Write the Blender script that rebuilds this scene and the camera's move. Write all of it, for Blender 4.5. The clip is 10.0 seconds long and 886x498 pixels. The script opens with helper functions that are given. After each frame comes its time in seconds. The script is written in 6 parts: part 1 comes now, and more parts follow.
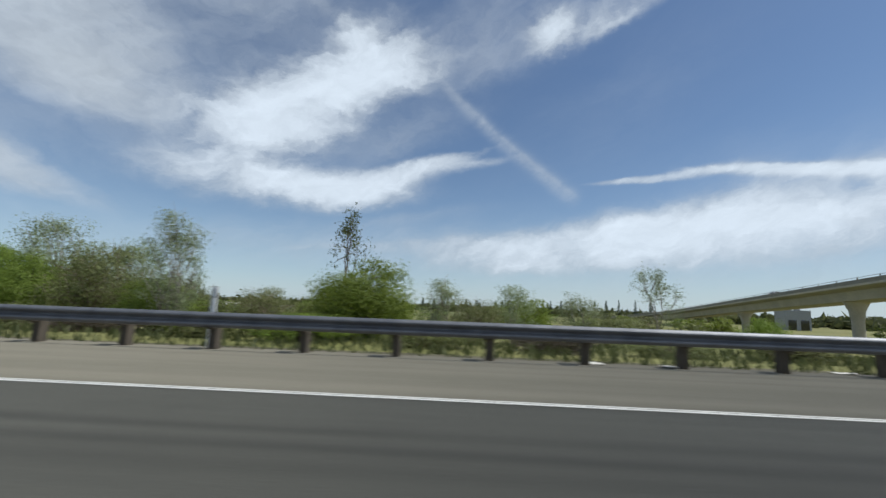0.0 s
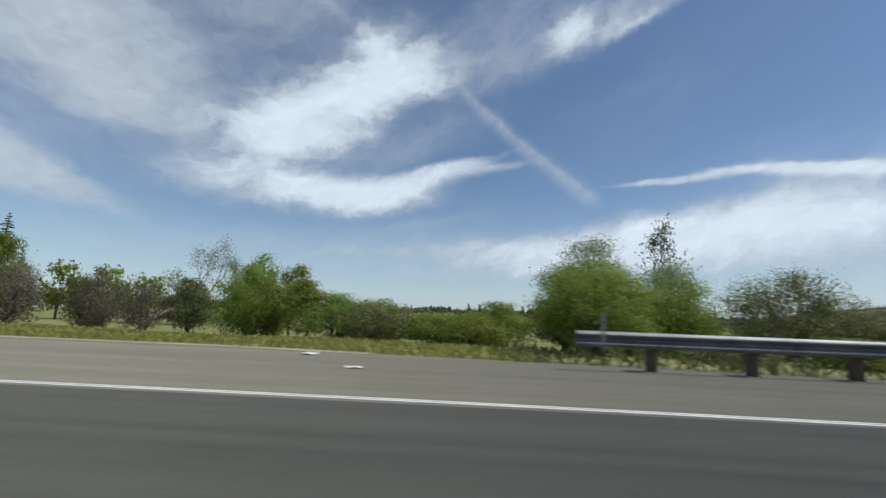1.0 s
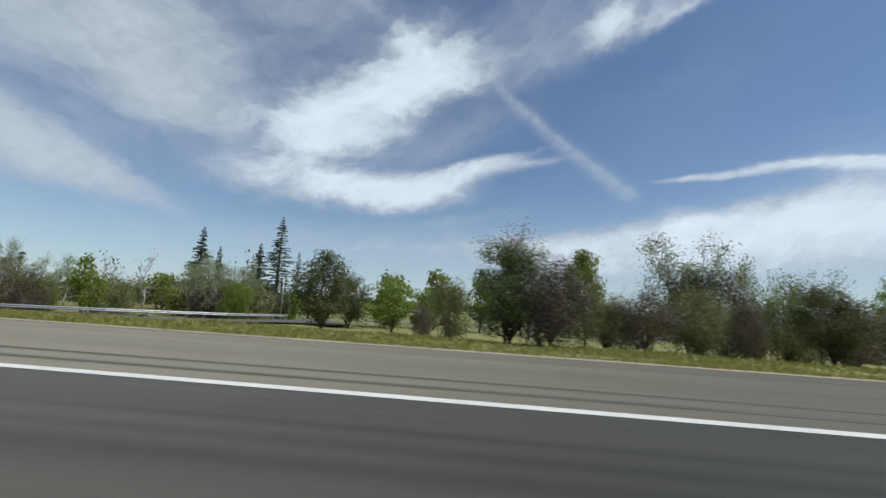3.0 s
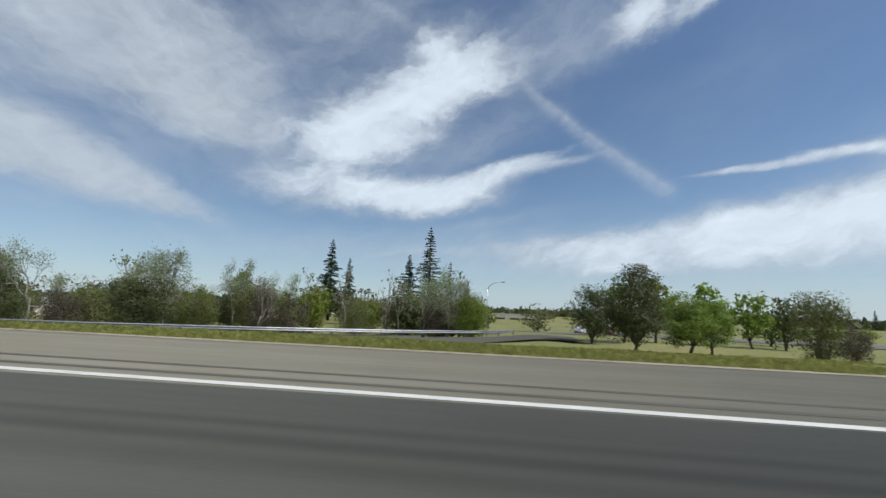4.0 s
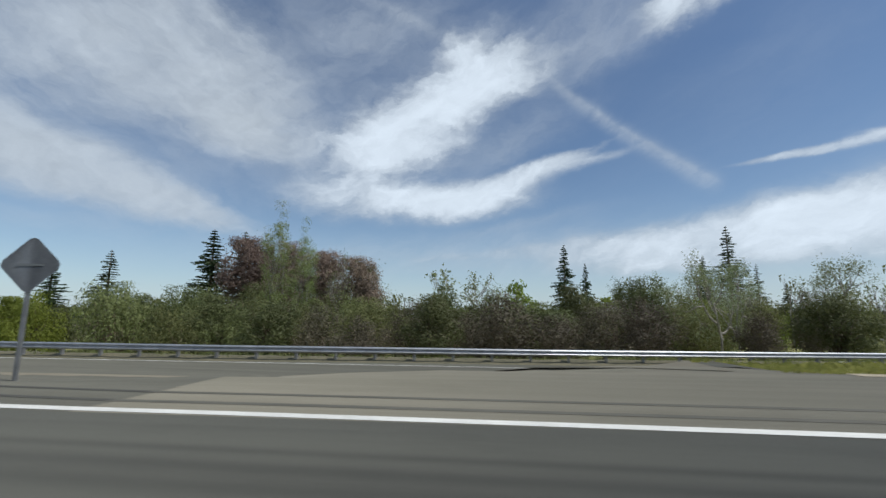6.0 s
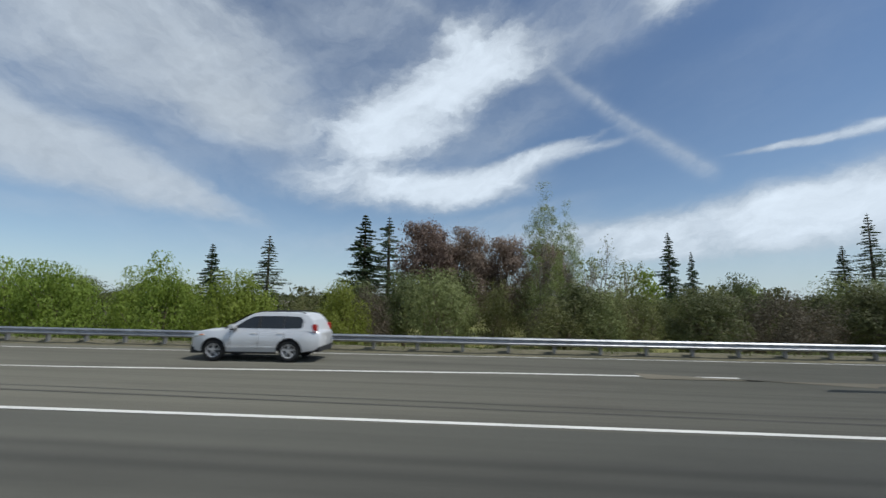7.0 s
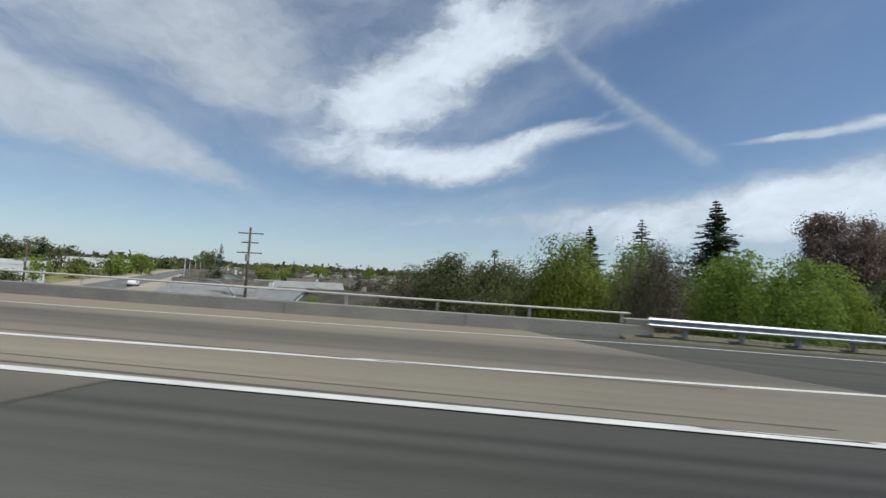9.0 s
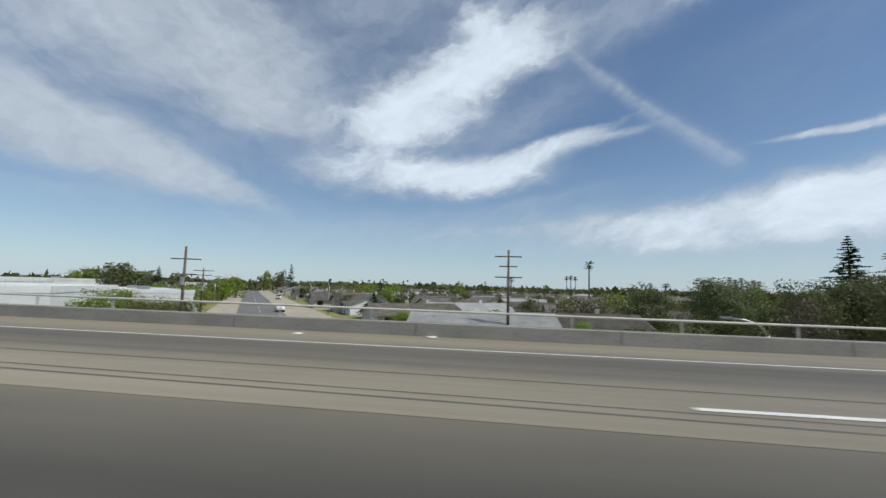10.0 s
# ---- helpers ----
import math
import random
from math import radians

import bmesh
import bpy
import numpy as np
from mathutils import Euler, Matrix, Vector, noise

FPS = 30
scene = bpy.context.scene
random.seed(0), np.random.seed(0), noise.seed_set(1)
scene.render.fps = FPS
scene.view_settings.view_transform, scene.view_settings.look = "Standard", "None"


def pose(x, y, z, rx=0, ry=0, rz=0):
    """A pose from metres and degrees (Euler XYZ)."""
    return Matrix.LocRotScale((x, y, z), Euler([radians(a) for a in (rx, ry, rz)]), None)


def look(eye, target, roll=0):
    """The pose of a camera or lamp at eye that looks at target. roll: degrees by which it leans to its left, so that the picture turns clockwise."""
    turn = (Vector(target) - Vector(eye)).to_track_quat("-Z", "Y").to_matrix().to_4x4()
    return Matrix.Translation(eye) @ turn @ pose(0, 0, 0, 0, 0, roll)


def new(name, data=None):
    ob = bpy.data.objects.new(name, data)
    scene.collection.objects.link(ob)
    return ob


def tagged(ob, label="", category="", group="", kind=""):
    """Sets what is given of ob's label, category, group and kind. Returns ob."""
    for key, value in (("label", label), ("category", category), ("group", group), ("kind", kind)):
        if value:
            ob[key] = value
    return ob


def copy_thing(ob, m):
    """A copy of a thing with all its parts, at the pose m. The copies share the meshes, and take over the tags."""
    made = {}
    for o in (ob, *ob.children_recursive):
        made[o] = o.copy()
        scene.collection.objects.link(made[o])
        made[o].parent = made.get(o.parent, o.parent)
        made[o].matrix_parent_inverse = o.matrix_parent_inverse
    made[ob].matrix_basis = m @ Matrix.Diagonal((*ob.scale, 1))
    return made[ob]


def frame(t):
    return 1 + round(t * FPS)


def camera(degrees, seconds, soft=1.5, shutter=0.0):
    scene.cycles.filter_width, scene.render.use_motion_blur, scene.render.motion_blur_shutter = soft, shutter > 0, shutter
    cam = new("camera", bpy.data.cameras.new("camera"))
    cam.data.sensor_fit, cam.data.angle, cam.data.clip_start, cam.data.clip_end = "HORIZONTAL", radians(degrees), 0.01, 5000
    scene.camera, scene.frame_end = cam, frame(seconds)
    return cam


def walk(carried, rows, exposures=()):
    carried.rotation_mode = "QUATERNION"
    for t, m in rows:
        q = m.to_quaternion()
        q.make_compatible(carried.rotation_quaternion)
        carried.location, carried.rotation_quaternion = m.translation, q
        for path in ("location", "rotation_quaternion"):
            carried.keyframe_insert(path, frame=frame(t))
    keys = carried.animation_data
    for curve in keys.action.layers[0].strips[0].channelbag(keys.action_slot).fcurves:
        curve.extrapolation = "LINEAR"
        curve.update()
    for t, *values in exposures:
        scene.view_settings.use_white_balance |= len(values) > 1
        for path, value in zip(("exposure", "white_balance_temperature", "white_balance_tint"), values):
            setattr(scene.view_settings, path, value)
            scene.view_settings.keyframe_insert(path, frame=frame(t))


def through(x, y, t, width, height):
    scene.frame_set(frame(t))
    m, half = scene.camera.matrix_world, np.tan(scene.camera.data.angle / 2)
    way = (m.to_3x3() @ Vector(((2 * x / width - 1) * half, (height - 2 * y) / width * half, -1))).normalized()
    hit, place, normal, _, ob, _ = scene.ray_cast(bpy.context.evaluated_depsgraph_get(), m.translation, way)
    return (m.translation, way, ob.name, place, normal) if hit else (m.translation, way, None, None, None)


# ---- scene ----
cam = camera(93.27, 10.0, 1.5, 0.12)
PATH = [
    (0, pose(0.00, -0.00, 1.08, 97.93, -2.12, -6.37)),
    (0.5, pose(-13.75, 2.02, 1.08, 97.90, -2.24, -5.38)),
    (1, pose(-27.54, 3.82, 1.08, 98.45, -2.08, -3.74)),
    (1.5, pose(-41.35, 5.40, 1.09, 98.61, -2.25, -2.54)),
    (2, pose(-55.18, 6.76, 1.13, 98.57, -2.66, -1.55)),
    (2.5, pose(-69.03, 7.88, 1.20, 98.33, -2.94, -0.53)),
    (3, pose(-82.90, 8.77, 1.31, 97.80, -3.18, 0.66)),
    (4.5, pose(-124.58, 9.93, 1.62, 98.28, -1.43, 7.21)),
    (5, pose(-138.48, 9.81, 1.71, 98.54, -0.95, 8.66)),
    (5.5, pose(-152.38, 9.45, 1.77, 98.84, -0.25, 10.38)),
    (7, pose(-194.02, 7.31, 1.79, 96.92, -0.55, 9.86)),
    (7.5, pose(-207.89, 6.41, 1.77, 96.05, -0.59, 10.32)),
    (8, pose(-221.76, 5.47, 1.77, 95.34, -0.87, 10.53)),
    (8.5, pose(-235.63, 4.52, 1.79, 96.26, -0.20, 11.07)),
    (9, pose(-249.50, 3.58, 1.86, 93.72, -3.18, 8.88)),
    (9.5, pose(-263.36, 2.63, 1.96, 94.76, -2.76, 10.26)),
    (10, pose(-277.23, 1.69, 2.06, 95.24, -1.44, 11.96)),
]
walk(cam, PATH, [(0.0, 0.0, 6150, 8), (10.0, 0.0, 6150, 8)])

# ---------- world: sky with clouds, sun ----------


class Sock:
    """A shader socket with arithmetic, to keep the node graphs readable."""

    def __init__(self, tree, out):
        self.tree, self.out = tree, out

    def op(self, kind, *others, clamp=False):
        node = self.tree.nodes.new("ShaderNodeMath")
        node.operation, node.use_clamp = kind, clamp
        for i, o in enumerate((self, *others)):
            if isinstance(o, Sock):
                self.tree.links.new(o.out, node.inputs[i])
            else:
                node.inputs[i].default_value = o
        return Sock(self.tree, node.outputs[0])

    def __add__(self, o): return self.op("ADD", o)
    def __sub__(self, o): return self.op("SUBTRACT", o)
    def __mul__(self, o): return self.op("MULTIPLY", o)
    def __truediv__(self, o): return self.op("DIVIDE", o)
    def smooth(self, a, b):
        node = self.tree.nodes.new("ShaderNodeMapRange")
        node.interpolation_type = "SMOOTHSTEP"
        self.tree.links.new(self.out, node.inputs["Value"])
        node.inputs["From Min"].default_value, node.inputs["From Max"].default_value = a, b
        return Sock(self.tree, node.outputs["Result"])


def node_noise(tree, vector, scale, detail=6.0, rough=0.55, warp=0.0):
    n = tree.nodes.new("ShaderNodeTexNoise")
    n.inputs["Scale"].default_value, n.inputs["Detail"].default_value = scale, detail
    n.inputs["Roughness"].default_value, n.inputs["Distortion"].default_value = rough, warp
    tree.links.new(vector, n.inputs["Vector"])
    return Sock(tree, n.outputs["Fac"])


def combine(tree, x, y, z=0.0):
    n = tree.nodes.new("ShaderNodeCombineXYZ")
    for i, v in enumerate((x, y, z)):
        if isinstance(v, Sock):
            tree.links.new(v.out, n.inputs[i])
        else:
            n.inputs[i].default_value = v
    return n.outputs[0]


def mix_colour(tree, fac, a, b):
    n = tree.nodes.new("ShaderNodeMix")
    n.data_type = "RGBA"
    for key, v in ((0, fac), (6, a), (7, b)):
        if isinstance(v, Sock):
            tree.links.new(v.out, n.inputs[key])
        elif isinstance(v, bpy.types.NodeSocket):
            tree.links.new(v, n.inputs[key])
        else:
            n.inputs[key].default_value = v if key == 0 else (*v, 1.0)
    return n.outputs[2]


SUN_ELEVATION, SUN_FROM = 57.0, -9.0   # degrees; SUN_FROM: from +x towards +y

world = bpy.data.worlds.new("sky")
scene.world = world
world.use_nodes = True
wt = world.node_tree
wt.nodes.clear()
sky = wt.nodes.new("ShaderNodeTexSky")
sky.sky_type, sky.sun_disc = "NISHITA", False
sky.sun_elevation, sky.sun_rotation = radians(SUN_ELEVATION), radians(90 - SUN_FROM)
sky.air_density, sky.dust_density, sky.ozone_density = 1.0, 0.4, 3.2
coord = wt.nodes.new("ShaderNodeTexCoord")
split = wt.nodes.new("ShaderNodeSeparateXYZ")
wt.links.new(coord.outputs["Generated"], split.inputs[0])
dx, dy, dz = (Sock(wt, o) for o in split.outputs)
az = dx.op("ARCTAN2", dy) * (180 / math.pi)
el = dz.op("ARCSINE") * (180 / math.pi)
# a slow warp and a finer one, so that no outline is a clean curve
w1 = node_noise(wt, combine(wt, az * 0.05, el * 0.09), 1.6, 6, 0.62) - 0.5
w2 = node_noise(wt, combine(wt, az * 0.05 + 9.3, el * 0.09), 1.6, 6, 0.62) - 0.5
azw, elw = az + w1 * 9.0, el + w2 * 7.0


def turned(turn, along, across, shift=0.0, a=azw, e=elw):
    """Coordinates stretched along a line that rises to the right by turn degrees."""
    c, s = math.cos(radians(turn)), math.sin(radians(turn))
    return combine(wt, (a * c + e * s) * along + shift, (e * c - a * s) * across)


# fibres: they rise to the right over the middle and fall to the right on the other side
side = az.smooth(-36.0, -24.0)
fibre_r = node_noise(wt, turned(24, 0.055, 0.20), 1.6, 8, 0.62)
fibre_l = node_noise(wt, turned(-27, 0.05, 0.17, 4.0), 1.5, 8, 0.6)
wisp = fibre_r * side + fibre_l * (side * -1.0 + 1.0)
fbm = node_noise(wt, turned(10, 0.06, 0.12, 2.0), 2.2, 8, 0.58)
puff = node_noise(wt, turned(20, 0.06, 0.10, 6.0), 6.0, 7, 0.56)


# one bank of cloud, as a node group: soft oval whose reach differs above and below, and narrows along it
oval = bpy.data.node_groups.new("cloud_bank", "ShaderNodeTree")
OVAL = ("az", "el", "w1", "w2", "a0", "e0", "cos", "sin", "length", "up", "down", "taper", "warp", "power", "weight")
for key in OVAL:
    oval.interface.new_socket(key, in_out="INPUT", socket_type="NodeSocketFloat")
oval.interface.new_socket("amount", in_out="OUTPUT", socket_type="NodeSocketFloat")
gate_in, gate_out = oval.nodes.new("NodeGroupInput"), oval.nodes.new("NodeGroupOutput")
q = {key: Sock(oval, gate_in.outputs[key]) for key in OVAL}
pa, pe = q["az"] + q["w1"] * q["warp"] * 9.0 - q["a0"], q["el"] + q["w2"] * q["warp"] * 7.0 - q["e0"]
pu, pv = (pa * q["cos"] + pe * q["sin"]) / q["length"], pe * q["cos"] - pa * q["sin"]
reach = (pv.op("GREATER_THAN", 0.0) * (q["up"] - q["down"]) + q["down"]) * (pu * q["taper"] * -1.0 + 1.0).op("MAXIMUM", 0.25)
pv = pv / reach
oval.links.new((((pu * pu + pv * pv).op("POWER", q["power"]) * -1.0).op("EXPONENT") * q["weight"]).out, gate_out.inputs[0])


def patch(a0, e0, turn, length, up, down, taper=0.0, warp=1.0, power=1.0, weight=1.0):
    """A soft bank of cloud about (a0, e0) degrees, rising to the right by turn degrees; up, down: its reach to either side; taper: how it narrows to the right."""
    n = wt.nodes.new("ShaderNodeGroup")
    n.node_tree = oval
    for key, v in zip(OVAL, (az, el, w1, w2)):
        wt.links.new(v.out, n.inputs[key])
    for key, v in zip(OVAL[4:], (a0, e0, math.cos(radians(turn)), math.sin(radians(turn)), length, up, down, taper, warp, power, weight)):
        n.inputs[key].default_value = v
    return Sock(wt, n.outputs[0])


def bank(rows):
    total = None
    for weight, *shape in rows:
        g = patch(*shape, weight=weight)
        total = g if total is None else total + g
    return total


# weight, azimuth, elevation, turn, length, reach up, reach down, taper, warp, power
thick = bank([
    (1.05, -13.5, 25.0, 33, 10.0, 5.2, 5.2, 0.0, 1.0, 1.1),      # the main white bank
    (1.05, -3.5, 30.8, 14, 8.0, 4.0, 4.0, 0.2, 1.0, 1.2),
    (0.75, -22.0, 21.0, 14, 9.0, 4.6, 3.8, 0.0, 1.0, 1.0),
    (0.60, -7.0, 34.2, 25, 4.0, 1.8, 2.5, 0.0, 1.0, 1.0),
    (1.05, -14.0, 15.0, 1, 15.0, 2.1, 2.3, 0.0, 0.7, 1.2),      # the hooked bank under it
    (1.10, -1.0, 17.6, 16, 11.0, 1.5, 1.8, 0.55, 0.5, 1.2),
    (0.45, 9.0, 19.2, 10, 7.0, 0.7, 0.9, 0.3, 0.4, 1.0),
    (0.95, 20.6, 34.8, 8, 3.6, 2.4, 1.9, 0.0, 0.6, 1.1),        # the bright knot high up
    (0.62, 29.0, 35.0, 16, 6.5, 2.6, 1.1, 0.0, 0.6, 1.0),
    (0.88, 27.0, 8.6, 6, 22.0, 3.4, 3.2, -0.2, 0.5, 1.7),       # the long low bank
    (0.66, 47.0, 10.4, 0, 18.0, 3.0, 3.6, 0.0, 0.6, 1.0),
    (0.40, 3.0, 8.4, 4, 19.0, 1.0, 1.2, -0.5, 0.4, 1.0),
    (0.60, 70.0, 12.0, 0, 25.0, 5.0, 5.0, 0.0, 1.0, 1.0),
    (0.66, 34.5, 16.75, 2, 8.5, 0.55, 0.6, -0.3, 0.25, 1.6),     # the old trail low down
    (0.78, 46.5, 15.95, -9, 9.0, 0.6, 0.9, -0.3, 0.25, 1.6),
    (0.35, 57.0, 14.2, -8, 10.0, 1.6, 1.6, 0.0, 0.6, 1.0),
])
grey = bank([
    (0.95, -44.0, 27.5, -22, 16.0, 9.0, 7.0, 0.15, 0.9, 1.8),   # the broad bank beside it
    (0.60, -38.0, 22.2, -22, 6.5, 3.4, 3.4, 0.0, 0.8, 1.4),
    (0.60, -65.0, 24.5, -10, 14.0, 7.0, 5.5, 0.0, 1.0, 1.2),
    (1.05, -50.0, 13.6, -13, 14.5, 3.2, 2.8, 0.3, 0.6, 1.7),   # the lower bank
    (0.80, -66.0, 15.5, -6, 11.0, 3.6, 3.2, 0.0, 0.8, 1.2),
])
veil = bank([
    (0.75, -30.0, 27.0, 35, 19.0, 12.0, 9.0, 0.0, 1.0, 1.2), (1.00, 10.0, 32.6, 14, 17.0, 6.0, 3.0, 0.0, 0.8, 1.4), (0.75, -1.0, 22.8, 20, 10.0, 2.6, 2.4, 0.0, 1.0, 1.0),
    (0.50, 1.0, 12.0, 9, 8.0, 0.7, 0.9, 0.0, 0.4, 1.0), (0.45, -50.0, 19.0, -25, 14.0, 3.0, 3.0, 0.0, 1.0, 1.0), (0.75, 40.0, 5.0, 0, 40.0, 4.4, 3.0, 0.0, 1.0, 1.0),
    (0.75, -8.0, 7.6, 2, 32.0, 2.6, 2.6, 0.0, 0.8, 1.0), (0.40, -55.0, 9.6, 2, 18.0, 1.2, 1.4, 0.0, 0.7, 1.0), (0.30, 52.0, 16.0, 0, 16.0, 3.4, 4.0, 0.0, 1.0, 1.0),
    (0.14, 28.0, 25.0, 25, 18.0, 6.0, 6.0, 0.0, 1.0, 1.0), (0.55, -18.0, 35.5, 8, 14.0, 5.0, 3.0, 0.0, 1.0, 1.0), (0.5, 49.0, 7.2, 12, 9.0, 0.6, 0.8, 0.0, 0.4, 1.0),
])
# the vapour trail, and an older one above the main bank
trail_c, trail_s = math.cos(radians(-38.2)), math.sin(radians(-38.2))
ta, te = az + w1 * 0.8 - 14.65, el + w2 * 0.8 - 21.9
tu, tv = ta * trail_c + te * trail_s, te * trail_c - ta * trail_s
spread = tu * 0.012 + 0.85
trail = ((tv / spread) * (tv / spread) * -1.0).op("EXPONENT") * 0.36 + (((tv - 0.35) / 0.32) * ((tv - 0.35) / 0.32) * -1.0).op("EXPONENT") * 0.14
trail = trail * tu.smooth(-15.0, -8.0) * (tu * -1.0).smooth(-13.0, -10.0)
streak = patch(-15.0, 36.9, -17, 8.0, 0.8, 0.8, 0.0, 0.3) * 0.3
# the rest of the sky carries loose cloud too
away = (dy * -1.0).smooth(-0.25, 0.3) * 0.55 + el.smooth(40.0, 60.0) * 0.42
rough_edge = (fbm - 0.5) * 1.2 + (puff - 0.5) * 0.4 + (wisp - 0.5) * 0.8
body = thick + rough_edge * thick.smooth(0.02, 0.6) + away * fbm * 1.4
soft_body = grey + ((wisp - 0.5) * 1.3 + (fbm - 0.5) * 0.8 + (puff - 0.5) * 0.25) * grey.smooth(0.02, 0.7)
depth = (body - 0.08).op("MAXIMUM", 0.0).op("POWER", 1.7) * 3.0 + (soft_body - 0.08).op("MAXIMUM", 0.0).op("POWER", 1.2) * 2.0
depth = depth + (veil + thick.smooth(0.0, 0.5) * 0.25 + away * 0.4) * (wisp * 1.0 + fbm * 0.9 - 0.4).op("MAXIMUM", 0.0) * 0.9
depth = depth + (trail + streak) * ((puff - 0.5) * 2.6 + fbm * 0.6 + 0.8)
amount = (depth * -1.0).op("EXPONENT") * -0.96 + 0.96
haze = (el.op("ABSOLUTE") * -0.16).op("EXPONENT")
shade = (puff - 0.5) * 0.18 + (wisp - 0.5) * 0.20 + (body.smooth(0.2, 1.4) - 0.5) * 0.26
bright = shade + 0.72
cloud_rgb = wt.nodes.new("ShaderNodeCombineColor")
for i, k in enumerate((0.875, 0.95, 1.03)):
    wt.links.new((bright * k).out, cloud_rgb.inputs[i])
SKY_GAIN = 0.088
gain = wt.nodes.new("ShaderNodeVectorMath")
gain.operation = "SCALE"
gain.inputs["Scale"].default_value = SKY_GAIN
wt.links.new(sky.outputs[0], gain.inputs[0])
clear = mix_colour(wt, haze * 0.58, gain.outputs[0], (0.52, 0.67, 0.80))
mixed = mix_colour(wt, amount, clear, cloud_rgb.outputs[0])
back = wt.nodes.new("ShaderNodeBackground")
back.inputs["Strength"].default_value = 1.0
wt.links.new(mixed, back.inputs["Color"])
wout = wt.nodes.new("ShaderNodeOutputWorld")
wt.links.new(back.outputs[0], wout.inputs["Surface"])

sun = new("sun", bpy.data.lights.new("sun", "SUN"))
sun.data.energy, sun.data.angle, sun.data.color = 3.9, radians(0.6), (1.0, 0.95, 0.87)
_e, _a = radians(SUN_ELEVATION), radians(SUN_FROM)
sun.matrix_world = look((0, 0, 0), (-math.cos(_e) * math.cos(_a), -math.cos(_e) * math.sin(_a), -math.sin(_e)))

# ---------- materials ----------
def principled(name, rough=0.8, metal=0.0, spec=0.3):
    m = bpy.data.materials.new(name)
    m.use_nodes = True
    b = m.node_tree.nodes["Principled BSDF"]
    b.inputs["Roughness"].default_value, b.inputs["Metallic"].default_value = rough, metal
    b.inputs["Specular IOR Level"].default_value = spec
    return m, m.node_tree, b


def surface(name, a, b, scale=2.0, rough=0.85, metal=0.0, spec=0.3, grain=40.0, grain_amount=0.25, bump=0.0, stretch=(1, 1, 1), vary=0.0, space="Object"):
    """Two base colours broken up by a slow noise, with a finer grain over it and a little relief."""
    m, t, p = principled(name, rough, metal, spec)
    tc = t.nodes.new("ShaderNodeTexCoord")
    mp = t.nodes.new("ShaderNodeMapping")
    mp.inputs["Scale"].default_value = stretch
    t.links.new(tc.outputs[space], mp.inputs[0])
    slow = node_noise(t, mp.outputs[0], scale, 5, 0.6).smooth(0.3, 0.7)
    fine = node_noise(t, mp.outputs[0], grain, 4, 0.6)
    col = mix_colour(t, slow, a, b)
    dark = mix_colour(t, (fine - 0.35) * (2.0 * grain_amount), col, tuple(min(1, c * 1.9) for c in b))
    deep = mix_colour(t, ((fine * -1.0) + 0.62) * (2.0 * grain_amount), dark, tuple(c * 0.35 for c in a))
    if vary:
        info = t.nodes.new("ShaderNodeObjectInfo")
        hsv = t.nodes.new("ShaderNodeHueSaturation")
        t.links.new(((Sock(t, info.outputs["Random"]) - 0.5) * vary + 1.0).out, hsv.inputs["Value"])
        t.links.new(deep, hsv.inputs["Color"])
        deep = hsv.outputs[0]
    t.links.new(deep, p.inputs["Base Color"])
    t.links.new((fine * 0.25 + (rough - 0.12)).out, p.inputs["Roughness"])
    if bump:
        bn = t.nodes.new("ShaderNodeBump")
        bn.inputs["Strength"].default_value, bn.inputs["Distance"].default_value = bump, 0.02
        t.links.new(fine.out, bn.inputs["Height"])
        t.links.new(bn.outputs[0], p.inputs["Normal"])
    return m


def leaf_material(name, a, b, through=0.35, rough=0.6):
    """Leaves: colour varies from leaf to leaf and from tree to tree, and light passes through."""
    m, t, p = principled(name, rough, 0.0, 0.25)
    geo = t.nodes.new("ShaderNodeNewGeometry")
    info = t.nodes.new("ShaderNodeObjectInfo")
    isl = Sock(t, geo.outputs["Random Per Island"])
    col = mix_colour(t, isl, a, b)
    hsv = t.nodes.new("ShaderNodeHueSaturation")
    rnd = Sock(t, info.outputs["Random"])
    t.links.new(((rnd - 0.5) * 0.35 + 1.0).out, hsv.inputs["Value"])
    t.links.new(((rnd - 0.5) * 0.03 + 0.5).out, hsv.inputs["Hue"])
    t.links.new(col, hsv.inputs["Color"])
    t.links.new(hsv.outputs[0], p.inputs["Base Color"])
    tr = t.nodes.new("ShaderNodeBsdfTranslucent")
    t.links.new(hsv.outputs[0], tr.inputs["Color"])
    mx = t.nodes.new("ShaderNodeMixShader")
    mx.inputs[0].default_value = through
    t.links.new(p.outputs[0], mx.inputs[1])
    t.links.new(tr.outputs[0], mx.inputs[2])
    t.links.new(mx.outputs[0], t.nodes["Material Output"].inputs["Surface"])
    return m


